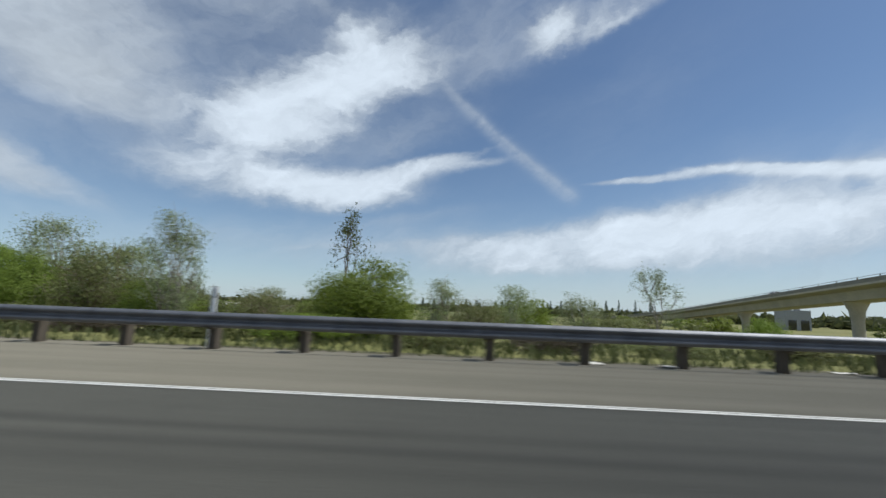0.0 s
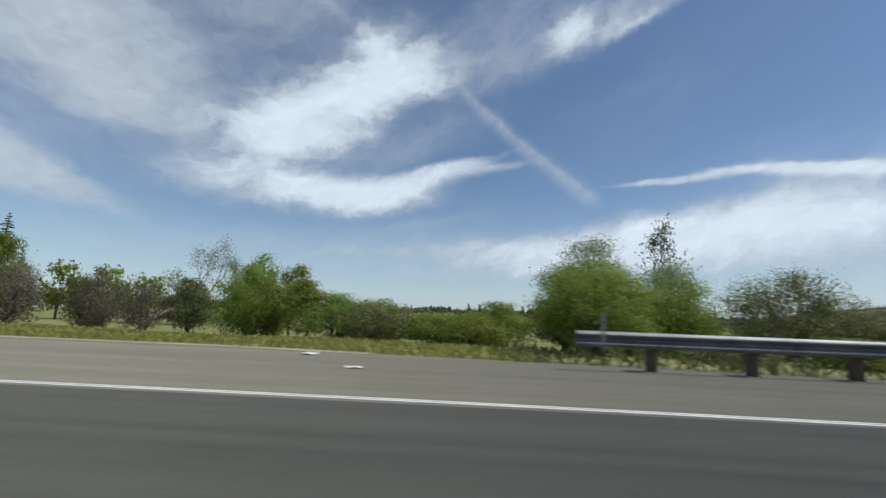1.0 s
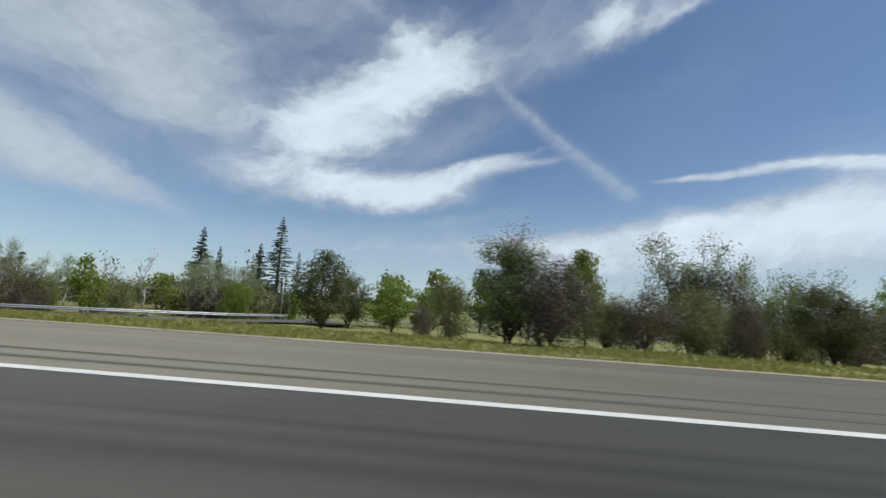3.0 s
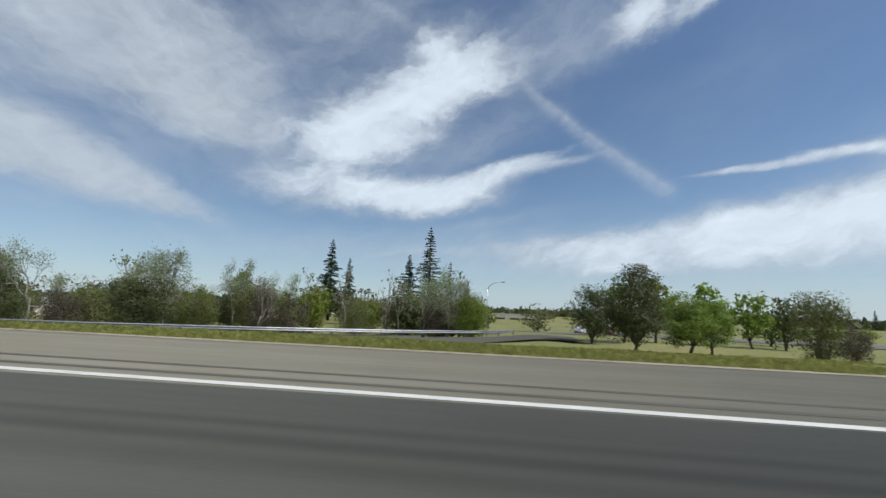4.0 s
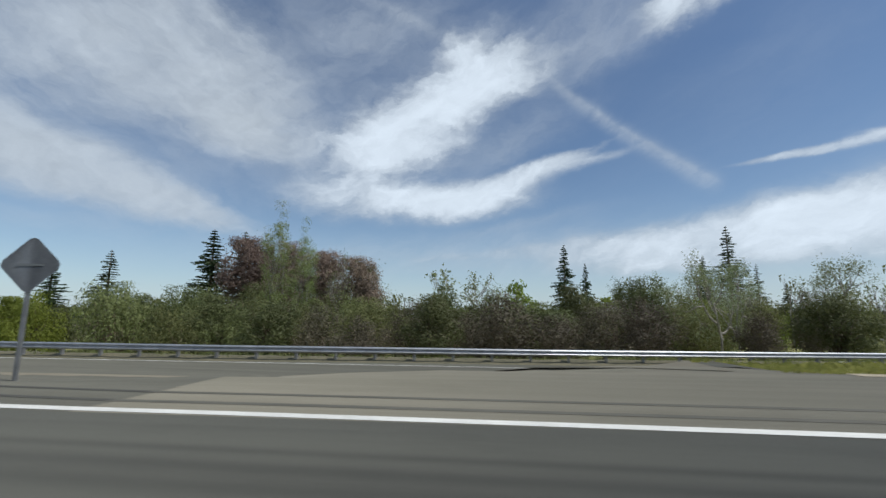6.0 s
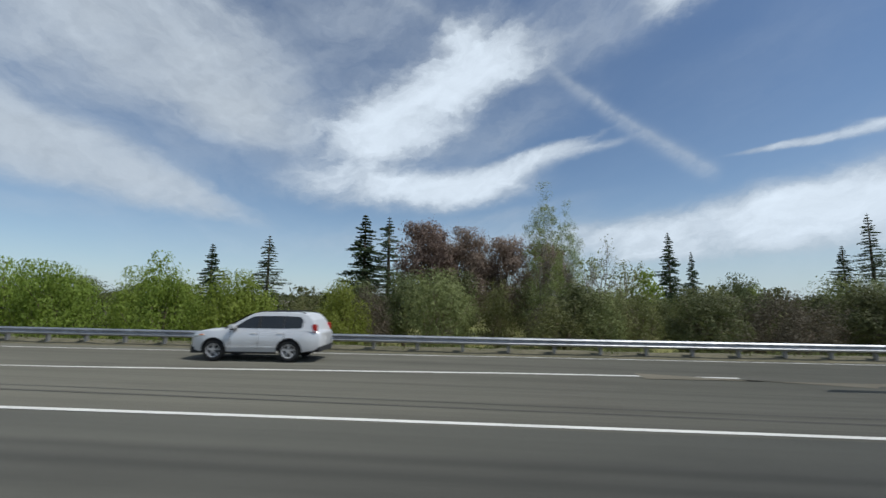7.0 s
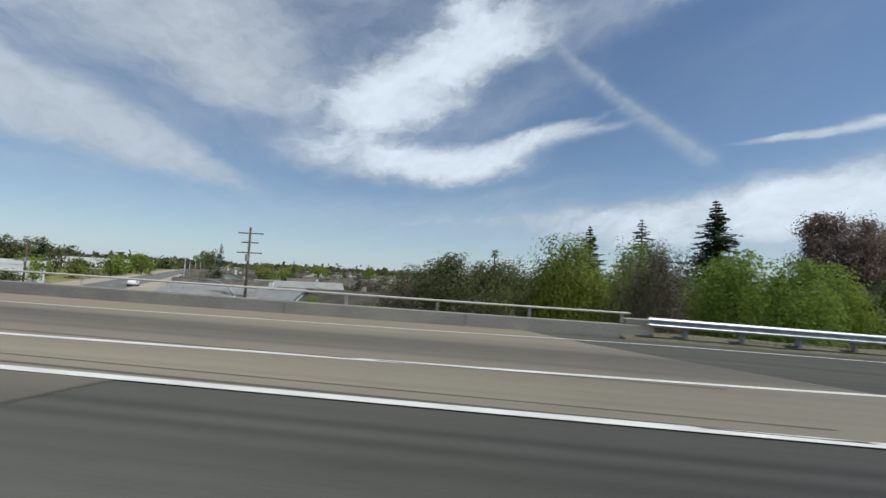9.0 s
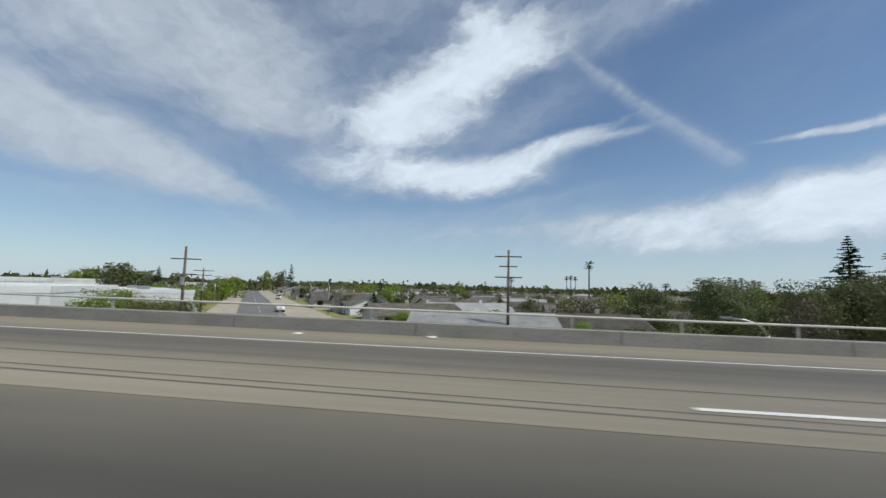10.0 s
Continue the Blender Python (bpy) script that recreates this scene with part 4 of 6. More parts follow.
for lod, (more, big, kinds) in enumerate(((0.85, 1.05, 3), (0.47, 1.38, 3), (0.042, 3.8, 2))):
    COARSE = lod
    tw, dp = (1, 0) if lod == 0 else (0, 1)
    few = lambda k: int(k * more)
    for k in range(kinds):
        add = lambda kind, h, w, make: proto(kind + "_" + str(lod), k, h, w, make)
        add("bush", 4, 5, lambda: broadleaf("dense rounded green willow shrub in fresh leaf", "shrub", 4, 5, M_LEAF, M_BARK, few(36000), 0.050 * big, 60, 0.12, stems=4, low=0.0))
        add("bright", 4, 5, lambda: broadleaf("bright spring-green leafy shrub with drooping twigs", "shrub", 4, 5, M_BRIGHT, M_BARK, few(36000), 0.049 * big, 60, 0.12, stems=4, low=0.0, droop=0.35))
        add("leafy", 7, 5, lambda: broadleaf("green deciduous tree in full spring leaf", "tree", 7, 5, M_LEAF, M_BARK, few(22000), 0.075 * big, 46, 0.16, low=0.12))
        add("oak", 7, 7, lambda: broadleaf("dark evergreen oak with a dense grey-green crown", "tree", 7, 7, M_DARK, M_BARK, few(26000), 0.085 * big, 56, 0.26, low=0.1, stems=2))
        add("olive", 4, 5.5, lambda: broadleaf("olive-green twiggy shrub with thin foliage", "shrub", 4, 5.5, M_OLIVE, M_TWIG, few(20000), 0.055 * big, 60, 0.1, stems=5, low=0.0, twigs=2 * tw))
        add("brown", 4, 5, lambda: broadleaf("brown twiggy shrub with dry dark foliage", "shrub", 4, 5, M_BROWN, M_TWIG, few(20000), 0.05 * big, 60, 0.1, stems=5, low=0.0, twigs=3 * tw))
        add("purple", 12, 9, lambda: broadleaf("tall purple-leaved tree with a broad dark crown", "tree", 12, 9, M_PURPLE, M_BARK, few(56000), 0.095 * big, 90, 0.3, low=0.16, stems=3, twigs=1, clump_r=0.13))
        add("airy", 6, 4, lambda: broadleaf("slender tree with thin pale green leaves", "tree", 6, 4, M_PALE, M_PALEBARK, few(13000), 0.048 * big, 54, 0.08, low=0.15, twigs=tw, stems=2))
        add("sparse", 8, 6, lambda: bare_tree("open-crowned tree with few pale young leaves", 8, 6, M_PALEBARK, 5 - dp, M_PALE, few(7000), 0.056 * big))
        add("thin", 8, 4, lambda: bare_tree("thin young tree with scattered dark leaves", 8, 4, M_BARK, 4, M_DARK, few(3000), 0.08 * big))
        add("bare", 8, 6, lambda: bare_tree("pale leafless tree with fine grey branches", 8, 6, M_PALEBARK, 5 - (lod == 2), M_OLIVE, few(900), 0.07 * big))
        add("conifer", 18, 7, lambda: conifer("tall dark green conifer with dense tiered boughs", 18, 7, M_NEEDLE, 40 if lod < 2 else 18, few(34000), 0.12 * big, 0.05, 0.12, 0.14, 0.4))
        add("spire", 18, 7, lambda: conifer("tall thin conifer with sparse drooping boughs", 18, 7, M_NEEDLEPALE, 32, few(24000), 0.10 * big, 0.15, 0.2, 0.10, 0.4))
for k in range(3):
    proto("cypress", k, 8, 4.2, lambda: conifer("dark cone-shaped evergreen far off", 8, 4.2, M_NEEDLE, 18, 1300, 0.30, 0.0, 0.1, 0.02, 0.1))
proto("poplar", 0, 15, 4, lambda: broadleaf("tall slender poplar with fresh light leaves", "tree", 15, 4, M_POPLAR, M_PALEBARK, 19000, 0.058, 130, 0.10, low=0.10, twigs=0, stems=2, clump_r=0.15))
proto("palm", 0, 14, 3, lambda: palm("tall fan palm with a slim bare trunk", 14))

USED = {}


def plan_sn(x, y):
    i = int(np.argmin(np.hypot(_px - x, _py - y)))
    h = _th[i]
    al = -(x - _px[i]) * math.cos(h) - (y - _py[i]) * math.sin(h)
    return float(_ss[i] + al), float(-(x - _px[i]) * math.sin(h) + (y - _py[i]) * math.cos(h))


def plant(kind, place, top, width, world=False, turn=None):
    """A copy of a plant at (s, n), or at plan coordinates, with its top at height top and a crown that wide."""
    (x, y), (s, n) = (place, plan_sn(*place)) if world else (at(*place), place)
    z = rough_ground(s, n)
    if kind not in ("palm", "poplar", "cypress"):
        far = max(n, (s - 262) * 0.9, -s * 0.6)
        tall_one = kind in ("conifer", "spire", "purple") and far < 140
        kind += "_0" if far < 24.5 and top > 1.2 else "_1" if far < 62 or tall_one else "_2"
    k = USED.get(kind, 0)
    USED[kind] = k + 1
    k %= sum((kind, j) in PROTO for j in range(3))
    h0, w0 = SIZES[kind, k]
    h = max(top + base_z(s) - z, 0.6)
    turn = rng.uniform(0, 360) if turn is None else turn
    m = Matrix.LocRotScale((x, y, z - 0.03), Euler((0, 0, radians(turn))), (width / w0, width / w0, h / h0))
    return copy_thing(PROTO[kind, k], m)


# beside the first barrier
for kind, s, n, top, w in (
        ("airy", 10.0, 14.4, 4.2, 2.6), ("bush", 3.4, 15.2, 2.75, 4.2), ("olive", 7.2, 15.6, 1.6, 3.2), ("olive", -0.5, 16.5, 1.5, 3.0), ("bush", 11.5, 16.0, 1.9, 3.2),
        ("airy", 21.5, 22.0, 5.3, 4.6), ("airy", 17.6, 22.4, 4.3, 4.0), ("bush", 23.6, 14.6, 3.1, 4.6), ("olive", 15.4, 17.5, 3.3, 4.6), ("bush", 19.2, 19.0, 2.9, 4.6), ("bush", 22.6, 19.6, 3.6, 5.4),
        ("olive", 13.0, 18.0, 2.2, 4.0), ("olive", 5.5, 21.0, 2.2, 4.0), ("airy", 1.0, 23.0, 2.7, 3.0), ("airy", -3.0, 25.0, 2.6, 3.0), ("airy", -7.0, 27.0, 2.4, 3.4), ("bush", -4.0, 30.0, 1.9, 5.0), ("olive", -10.0, 30.0, 1.5, 5.0),
        ("bush", 25.5, 31.0, 2.0, 6.0), ("oak", 21.0, 32.0, 2.4, 6.5), ("olive", 15.5, 35.0, 2.4, 6.0), ("bush", 11.5, 38.0, 2.6, 7.0), ("bright", 27.5, 25.0, 1.0, 5.0), ("bush", 30.0, 28.0, 1.0, 6.0), ("olive", 33.0, 25.0, 1.5, 5.5), ("bush", 36.0, 27.5, 2.1, 4.6), ("leafy", 39.0, 30.0, 3.0, 4.4), ("bush", 42.5, 32.0, 3.7, 5.4), ("bush", 34.5, 30.0, 1.9, 4.0), ("bush", 45.0, 34.0, 4.4, 6.0),
        ("leafy", 47.5, 40.4, 6.3, 5.0), ("leafy", 44.5, 41.5, 5.3, 5.0), ("bush", 36.0, 40.0, 1.7, 7.0), ("bush", 26.0, 42.0, 1.2, 7.0), ("bush", 16.0, 46.0, 1.2, 7.0), ("bush", 6.0, 44.0, 1.4, 7.0), ("olive", -2.0, 48.0, 1.3, 8.0),
        ("oak", 51.5, 37.0, 3.3, 4.6), ("brown", 55.0, 36.0, 2.8, 5.0), ("brown", 58.8, 36.0, 4.0, 5.0), ("oak", 61.0, 37.0, 3.4, 4.0),
        ("brown", 76.0, 19.2, 2.7, 3.6), ("olive", 73.6, 19.8, 2.6, 3.4), ("brown", 56.5, 26.0, 2.9, 4.0), ("brown", 62.0, 27.0, 2.6, 5.0), ("olive", 66.0, 25.5, 4.4, 4.2), ("brown", 69.0, 26.0, 4.3, 5.0), ("sparse", 70.3, 27.4, 6.3, 5.0), ("oak", 70.0, 28.0, 4.9, 4.2),
        ("leafy", 73.2, 41.0, 7.4, 4.6), ("bare", 60.5, 30.0, 4.6, 4.0), ("bare", 67.0, 37.0, 4.4, 4.0),
        ("brown", 80.2, 18.2, 3.7, 4.0), ("oak", 81.8, 18.9, 4.4, 4.2), ("bare", 81.0, 19.4, 5.1, 4.0), ("olive", 77.5, 19.5, 2.2, 2.4), ("brown", 71.5, 19.8, 2.2, 2.0), ("oak", 67.5, 20.5, 3.2, 3.4), ("bare", 67.6, 21.0, 4.0, 3.0), ("brown", 63.4, 20.5, 2.0, 3.4),
        ("olive", 85.3, 39.0, 3.9, 4.6), ("oak", 98.0, 43.0, 6.2, 7.0), ("leafy", 92.0, 47.0, 4.0, 6.5), ("leafy", 88.5, 50.0, 3.2, 5.0), ("brown", 87.0, 33.0, 1.2, 2.2),
        ("leafy", 88.6, 66.5, 6.9, 7.5), ("leafy", 94.0, 62.0, 6.0, 7.0), ("oak", 99.0, 57.0, 5.2, 6.5), ("leafy", 82.0, 67.0, 6.5, 7.0), ("leafy", 76.0, 68.0, 5.6, 7.0), ("oak", 71.0, 70.0, 5.0, 6.0),
        ("olive", 199.0, 44.0, 4.0, 7.0), ("oak", 204.0, 48.0, 4.2, 7.0), ("olive", 194.0, 46.0, 3.6, 6.0), ("oak", 209.0, 46.0, 3.2, 6.0), ("brown", 206.0, 40.0, 2.4, 5.0), ("oak", 190.0, 50.0, 3.6, 7.0), ("olive", 213.0, 56.0, 3.0, 8.0), ("oak", 201.0, 72.0, 4.0, 9.0), ("oak", 209.0, 74.0, 3.8, 9.0), ("oak", 193.0, 74.0, 4.0, 9.0), ("olive", 218.0, 72.0, 3.4, 9.0), ("oak", 226.0, 70.0, 3.4, 9.0),
        ("olive", 20.5, 12.6, 0.75, 3.2), ("bush", 17.5, 12.4, 0.8, 3.0), ("olive", 14.0, 12.5, 0.8, 3.4), ("brown", 11.0, 12.3, 0.7, 3.0), ("olive", 7.5, 12.4, 0.7, 3.2), ("bush", 4.5, 12.3, 0.8, 3.2), ("olive", 1.0, 12.4, 0.7, 3.2), ("brown", -2.5, 12.4, 0.7, 3.2), ("olive", -6.0, 12.6, 0.6, 3.4), ("olive", -9.5, 12.8, 0.6, 3.4),
        # behind the ramp
        ("bare", 117.0, 66.0, 7.8, 7.0), ("bare", 121.5, 68.0, 7.2, 6.0), ("bare", 127.0, 70.0, 6.8, 6.0), ("bare", 132.8, 68.0, 7.4, 6.5), ("bare", 138.5, 66.0, 6.4, 6.0), ("sparse", 124.0, 64.0, 5.0, 5.0), ("olive", 143.5, 60.0, 4.2, 7.0),
        ("olive", 113.5, 62.0, 3.2, 6.0), ("brown", 118.0, 58.0, 2.0, 6.0), ("olive", 128.0, 56.0, 2.6, 6.0), ("brown", 134.0, 50.0, 2.2, 5.0), ("olive", 140.0, 52.0, 2.8, 6.0), ("bright", 136.0, 62.0, 3.4, 5.0),
        ("leafy", 163.0, 95.0, 8.3, 7.5), ("sparse", 177.4, 78.5, 9.0, 10.0), ("sparse", 171.0, 80.0, 8.0, 8.0), ("oak", 155.8, 36.0, 4.1, 5.0), ("oak", 160.5, 38.0, 3.6, 5.0), ("olive", 150.0, 44.0, 3.8, 6.0), ("olive", 167.0, 38.0, 3.6, 6.0), ("oak", 172.0, 42.0, 4.0, 5.0), ("olive", 178.0, 36.0, 2.4, 5.0),
        ("bright", 145.5, 50.0, 2.8, 5.0), ("olive", 182.0, 40.0, 3.8, 6.0), ("brown", 148.0, 35.0, 1.4, 4.0), ("brown", 163.0, 30.0, 1.0, 4.0), ("brown", 176.0, 28.0, 0.9, 4.0), ("olive", 187.0, 30.0, 2.0, 4.0),
        ("poplar", 189.3, 41.4, 12.9, 4.2), ("poplar", 187.0, 42.6, 11.2, 3.2), ("bare", 183.5, 44.0, 7.6, 3.6), ("purple", 203.3, 60.5, 12.7, 10.0), ("purple", 197.9, 61.5, 11.9, 9.5), ("purple", 192.5, 62.0, 10.5, 9.0), ("purple", 186.5, 60.2, 9.4, 8.0), ("bare", 184.5, 58.6, 8.2, 6.0), ("oak", 199.0, 55.0, 5.0, 7.0),
        ("bright", 206.0, 32.1, 2.8, 5.0), ("olive", 198.2, 32.1, 3.6, 6.0), ("bright", 213.5, 31.0, 3.4, 6.5), ("bush", 219.0, 30.0, 4.6, 7.0), ("bright", 224.0, 33.0, 3.8, 6.5), ("bush", 231.5, 33.0, 4.2, 7.5), ("bright", 238.0, 34.0, 4.6, 7.0), ("bright", 243.5, 31.5, 4.9, 7.0), ("olive", 240.5, 27.5, 4.4, 4.5),
        ("brown", 226.3, 21.0, 3.3, 4.4), ("bare", 226.3, 21.5, 4.0, 4.4), ("brown", 241.0, 22.5, 3.6, 4.0), ("bush", 233.0, 24.6, 3.3, 5.0), ("oak", 252.0, 30.5, 2.9, 5.6), ("oak", 254.6, 38.0, 2.7, 6.6), ("oak", 249.0, 40.5, 2.9, 6.6), ("brown", 256.5, 34.0, 1.2, 5.0), ("olive", 247.6, 33.0, 3.2, 5.0),
        ("oak", 254.0, 52.0, 3.2, 8.0), ("oak", 259.0, 58.0, 2.6, 8.0), ("oak", 248.0, 60.0, 3.2, 9.0), ("olive", 262.0, 64.0, 1.2, 8.0), ("brown", 266.0, 60.0, 0.2, 7.0), ("oak", 243.0, 46.0, 3.6, 8.0), ("leafy", 257.0, 85.0, 1.2, 7.0), ("oak", 249.0, 95.0, 3.0, 10.0),
        ("olive", 210.0, 48.0, 2.2, 6.0), ("olive", 217.0, 50.0, 2.2, 6.0), ("oak", 226.0, 52.0, 2.0, 7.0), ("leafy", 236.0, 54.0, 3.0, 7.0), ("leafy", 229.0, 90.0, 3.2, 9.0), ("oak", 213.0, 92.0, 3.2, 9.0), ("leafy", 200.0, 96.0, 3.2, 9.0), ("oak", 183.0, 100.0, 3.8, 9.0), ("olive", 150.0, 85.0, 3.0, 8.0), ("oak", 140.0, 95.0, 4.6, 9.0)):
    plant(kind, (s, n), top, w)
for kind, x, y, top, w in (
        ("thin", -5.4, 42.1, 9.7, 4.2), ("sparse", 20.6, 31.6, 4.6, 4.0), ("sparse", -52.7, 54.3, 8.1, 6.5), ("sparse", -48.0, 56.0, 6.2, 4.0),
        ("conifer", -154.0, 126.5, 19.6, 11.0), ("conifer", -148.6, 126.4, 14.4, 7.0), ("spire", -122.8, 105.5, 19.8, 12.0), ("conifer", -127.6, 106.0, 13.2, 9.0), ("spire", -118.0, 105.0, 11.5, 6.0), ("conifer", -114.0, 103.0, 7.5, 5.0),
        ("conifer", -218.6, 72.8, 15.2, 14.0), ("spire", -216.0, 77.6, 15.7, 15.0), ("spire", -231.3, 65.6, 10.8, 11.0), ("conifer", -238.8, 62.8, 9.2, 9.0), ("conifer", -190.0, 70.0, 6.5, 5.0),
        ("palm", -255.4, 174.0, 13.3, 3.6), ("conifer", -417.2, 226.3, 12.0, 9.0), ("oak", -428.0, 232.0, 9.5, 12.0)):
    plant(kind, (x, y), top, w, True)
# thickets that fill the ground beyond the ramp
_r = np.random.default_rng(11)
for k in range(84):
    s = _r.uniform(112, 190)
    n = rail_n(s) + _r.uniform(7, 34) if s > 135 else _r.uniform(56, 84)
    kind = ("brown", "olive", "sparse", "oak", "olive", "sparse", "bare" if s < 150 else "olive", "bush")[k % 8]
    top = _r.uniform(1.4, 4.0) + (2.4 if kind in ("bare", "sparse") else 0)
    if s > 155:                         # lower growth in front of the tall purple trees
        kind, top = ("olive", "brown", "oak")[k % 3], 0.8 + top * 0.32
    plant(kind, (s, n), top, _r.uniform(4, 7.5))
for k in range(30):
    s, n = _r.uniform(100, 210), _r.uniform(85, 150)
    plant(("leafy", "oak", "sparse", "olive", "bare")[k % 5], (s, n), _r.uniform(1.5, 5.5), _r.uniform(6, 10))
for k in range(26):
    s, n = _r.uniform(-60, 80), _r.uniform(60, 130)
    plant(("bush", "leafy", "olive", "bright")[k % 4], (s, n), _r.uniform(0.2, 1.4), _r.uniform(6, 10))
# two far rows of evergreens
for x in (28, 40, 61, 74, 86, 114, 125, 147, 165):
    plant("cypress", (x, 445), 10.2 + rng.uniform(-0.4, 0.4), 9.5, True)
for x in (53, 60, 72, 81, 101, 107, 113, 121, 136, 147, 156, 166, 179, 191):
    plant("cypress", (x, 300), 6.2 + (x - 53) * 0.04 + rng.uniform(-0.5, 0.5), 5.2, True)

# ---------- vehicles ----------
def paint_material(name, rgb, metal=0.6):
    m, t, p = principled(name, 0.32, metal, 0.5)
    tc = t.nodes.new("ShaderNodeTexCoord")
    dust = node_noise(t, tc.outputs["Object"], 2.0, 5, 0.6)
    col = mix_colour(t, dust.smooth(0.4, 0.75) * 0.12, rgb, (0.30, 0.27, 0.22))
    t.links.new(col, p.inputs["Base Color"])
    t.links.new((dust * 0.2 + 0.24).out, p.inputs["Roughness"])
    p.inputs["Coat Weight"].default_value = 0.3
    p.inputs["Coat Roughness"].default_value = 0.08
    return m


M_SILVER = paint_material("silver_paint", (0.66, 0.665, 0.675), 0.35)
M_HANDLE = surface("grey_handle", (0.40, 0.40, 0.40), (0.48, 0.48, 0.48), 5, 0.4)
M_WHITEPAINT = paint_material("white_paint", (0.74, 0.74, 0.73), 0.0)
M_REDPAINT = paint_material("red_paint", (0.32, 0.035, 0.02), 0.2)
M_BLACKPAINT = paint_material("dark_paint", (0.03, 0.032, 0.036), 0.3)
M_TYRE = surface("tyre_rubber", (0.018, 0.018, 0.018), (0.03, 0.03, 0.03), 6, 0.9)
M_ALLOY = surface("alloy", (0.46, 0.46, 0.46), (0.56, 0.56, 0.56), 5, 0.35, 0.4, 0.5)
M_TRIM = surface("black_trim", (0.022, 0.022, 0.023), (0.035, 0.035, 0.036), 6, 0.6)
M_LAMP = plain("lamp_glass", (0.72, 0.72, 0.70), 0.08, 0.2, 0.8)
M_AMBER = plain("amber_lens", (0.70, 0.20, 0.03), 0.15, 0.0, 0.7)
M_REDLENS = plain("red_lens", (0.42, 0.02, 0.015), 0.12, 0.0, 0.7)
M_PLATE = plain("plate", (0.55, 0.56, 0.58), 0.4)


def arch(cx, r, n=9):
    return [(cx + r * math.cos(math.pi * k / (n - 1)), 0.36 + r * math.sin(math.pi * k / (n - 1))) for k in range(n)]


def wheel_parts(root, x, y, side, r=0.355):
    bm = bmesh.new()
    prof = [(0.62, -.10), (0.66, -.112), (0.90, -.112), (0.97, -.09), (1.0, -.05), (1.0, .05), (0.97, .09), (0.90, .112), (0.66, .112), (0.62, .10)]
    rings = []
    for k in range(28):
        a = 2 * math.pi * k / 28
        rings.append([bm.verts.new((math.cos(a) * q * r, o, math.sin(a) * q * r)) for q, o in prof])
    for k in range(28):
        for j in range(len(prof) - 1):
            bm.faces.new((rings[k][j], rings[k][j + 1], rings[(k + 1) % 28][j + 1], rings[(k + 1) % 28][j]))
    hub = part("wheel", bm, M_TYRE, root, "black tyre on an alloy wheel", True)
    hub.matrix_basis = pose(x, y, r)
    bm = bmesh.new()
    f = -1 if side < 0 else 1
    for k in range(5):                         # five twin spokes
        for d in (-0.13, 0.13):
            a = 2 * math.pi * k / 5 + 0.3
            c0, c1 = a + d * 1.6, a + d
            p = [(math.cos(c0) * .045, math.sin(c0) * .045), (math.cos(c1) * r * .6, math.sin(c1) * r * .6)]
            dx, dz = p[1][0] - p[0][0], p[1][1] - p[0][1]
            ln = math.hypot(dx, dz)
            nx, nz = -dz / ln * .016, dx / ln * .016
            lo = [bm.verts.new((px + s * nx, f * .06, pz + s * nz)) for px, pz in p for s in (-1, 1)]
            hi = [bm.verts.new((px + s * nx * .8, f * (.10 if i == 0 else .105), pz + s * nz * .8)) for i, (px, pz) in enumerate(p) for s in (-1, 1)]
            for q in ((0, 1, 3, 2),):
                bm.faces.new([hi[i] for i in q])
            for i, j in ((0, 1), (1, 3), (3, 2), (2, 0)):
                bm.faces.new((lo[i], lo[j], hi[j], hi[i]))
    for k in range(24):                        # rim lip and barrel
        a, b = 2 * math.pi * k / 24, 2 * math.pi * (k + 1) / 24
        for (q0, o0), (q1, o1) in (((.58, .10), (.645, .112)), ((.58, .10), (.55, .03))):
            vs = [bm.verts.new((math.cos(w) * q * r, f * o, math.sin(w) * q * r)) for w, q, o in ((a, q0, o0), (b, q0, o0), (b, q1, o1), (a, q1, o1))]
            if q1 == 0:
                bm.faces.new(vs[:3])
            else:
                bm.faces.new(vs)
    part("rim", bm, M_ALLOY, hub, "five-spoke silver alloy rim")
    bm = bmesh.new()
    bmesh.ops.create_cone(bm, cap_ends=True, segments=24, radius1=.56 * r, radius2=.56 * r, depth=.02, matrix=pose(0, f * .025, 0, 90, 0, 0))
    part("brake_disc", bm, M_TRIM, hub, "dark brake disc behind the spokes")
    bm = bmesh.new()
    bmesh.ops.create_cone(bm, cap_ends=True, segments=14, radius1=.07, radius2=.06, depth=.03, matrix=pose(0, f * .105, 0, 90, 0, 0))
    part("hub_cap", bm, M_ALLOY, hub)


def half_width(z):
    return 0.85 - 0.20 * max(z - 1.06, 0) / 0.63


def body_top(x):
    return float(np.interp(x, [-2.32, -2.27, -2.2, -1.9, 0.3, 1.0, 1.4, 1.8, 2.08, 2.22, 2.31], [.94, 1.02, 1.07, 1.11, 1.10, 1.10, 1.085, 1.05, 1.00, .945, .82]))


def body_bottom(x):
    z = float(np.interp(x, [-2.32, -2.2, -1.8, -.9, .9, 1.9, 2.2, 2.31], [.52, .42, .34, .30, .30, .34, .36, .44]))
    for cx in (1.38, -1.28):
        if abs(x - cx) < .44:
            z = max(z, .37 + math.sqrt(.44 ** 2 - (x - cx) ** 2))
    return z


def skin(x, z):
    """Half width of the car's side at (x, z)."""
    w = .905
    if x > 1.45:
        w -= .30 * ((x - 1.45) / .86) ** 2.2
    if x < -1.7:
        w -= .13 * ((-1.7 - x) / .62) ** 2
    return w * (1 - .09 * max((z - .66) / .46, 0) ** 2.2 - .05 * max((.66 - z) / .36, 0) ** 2)


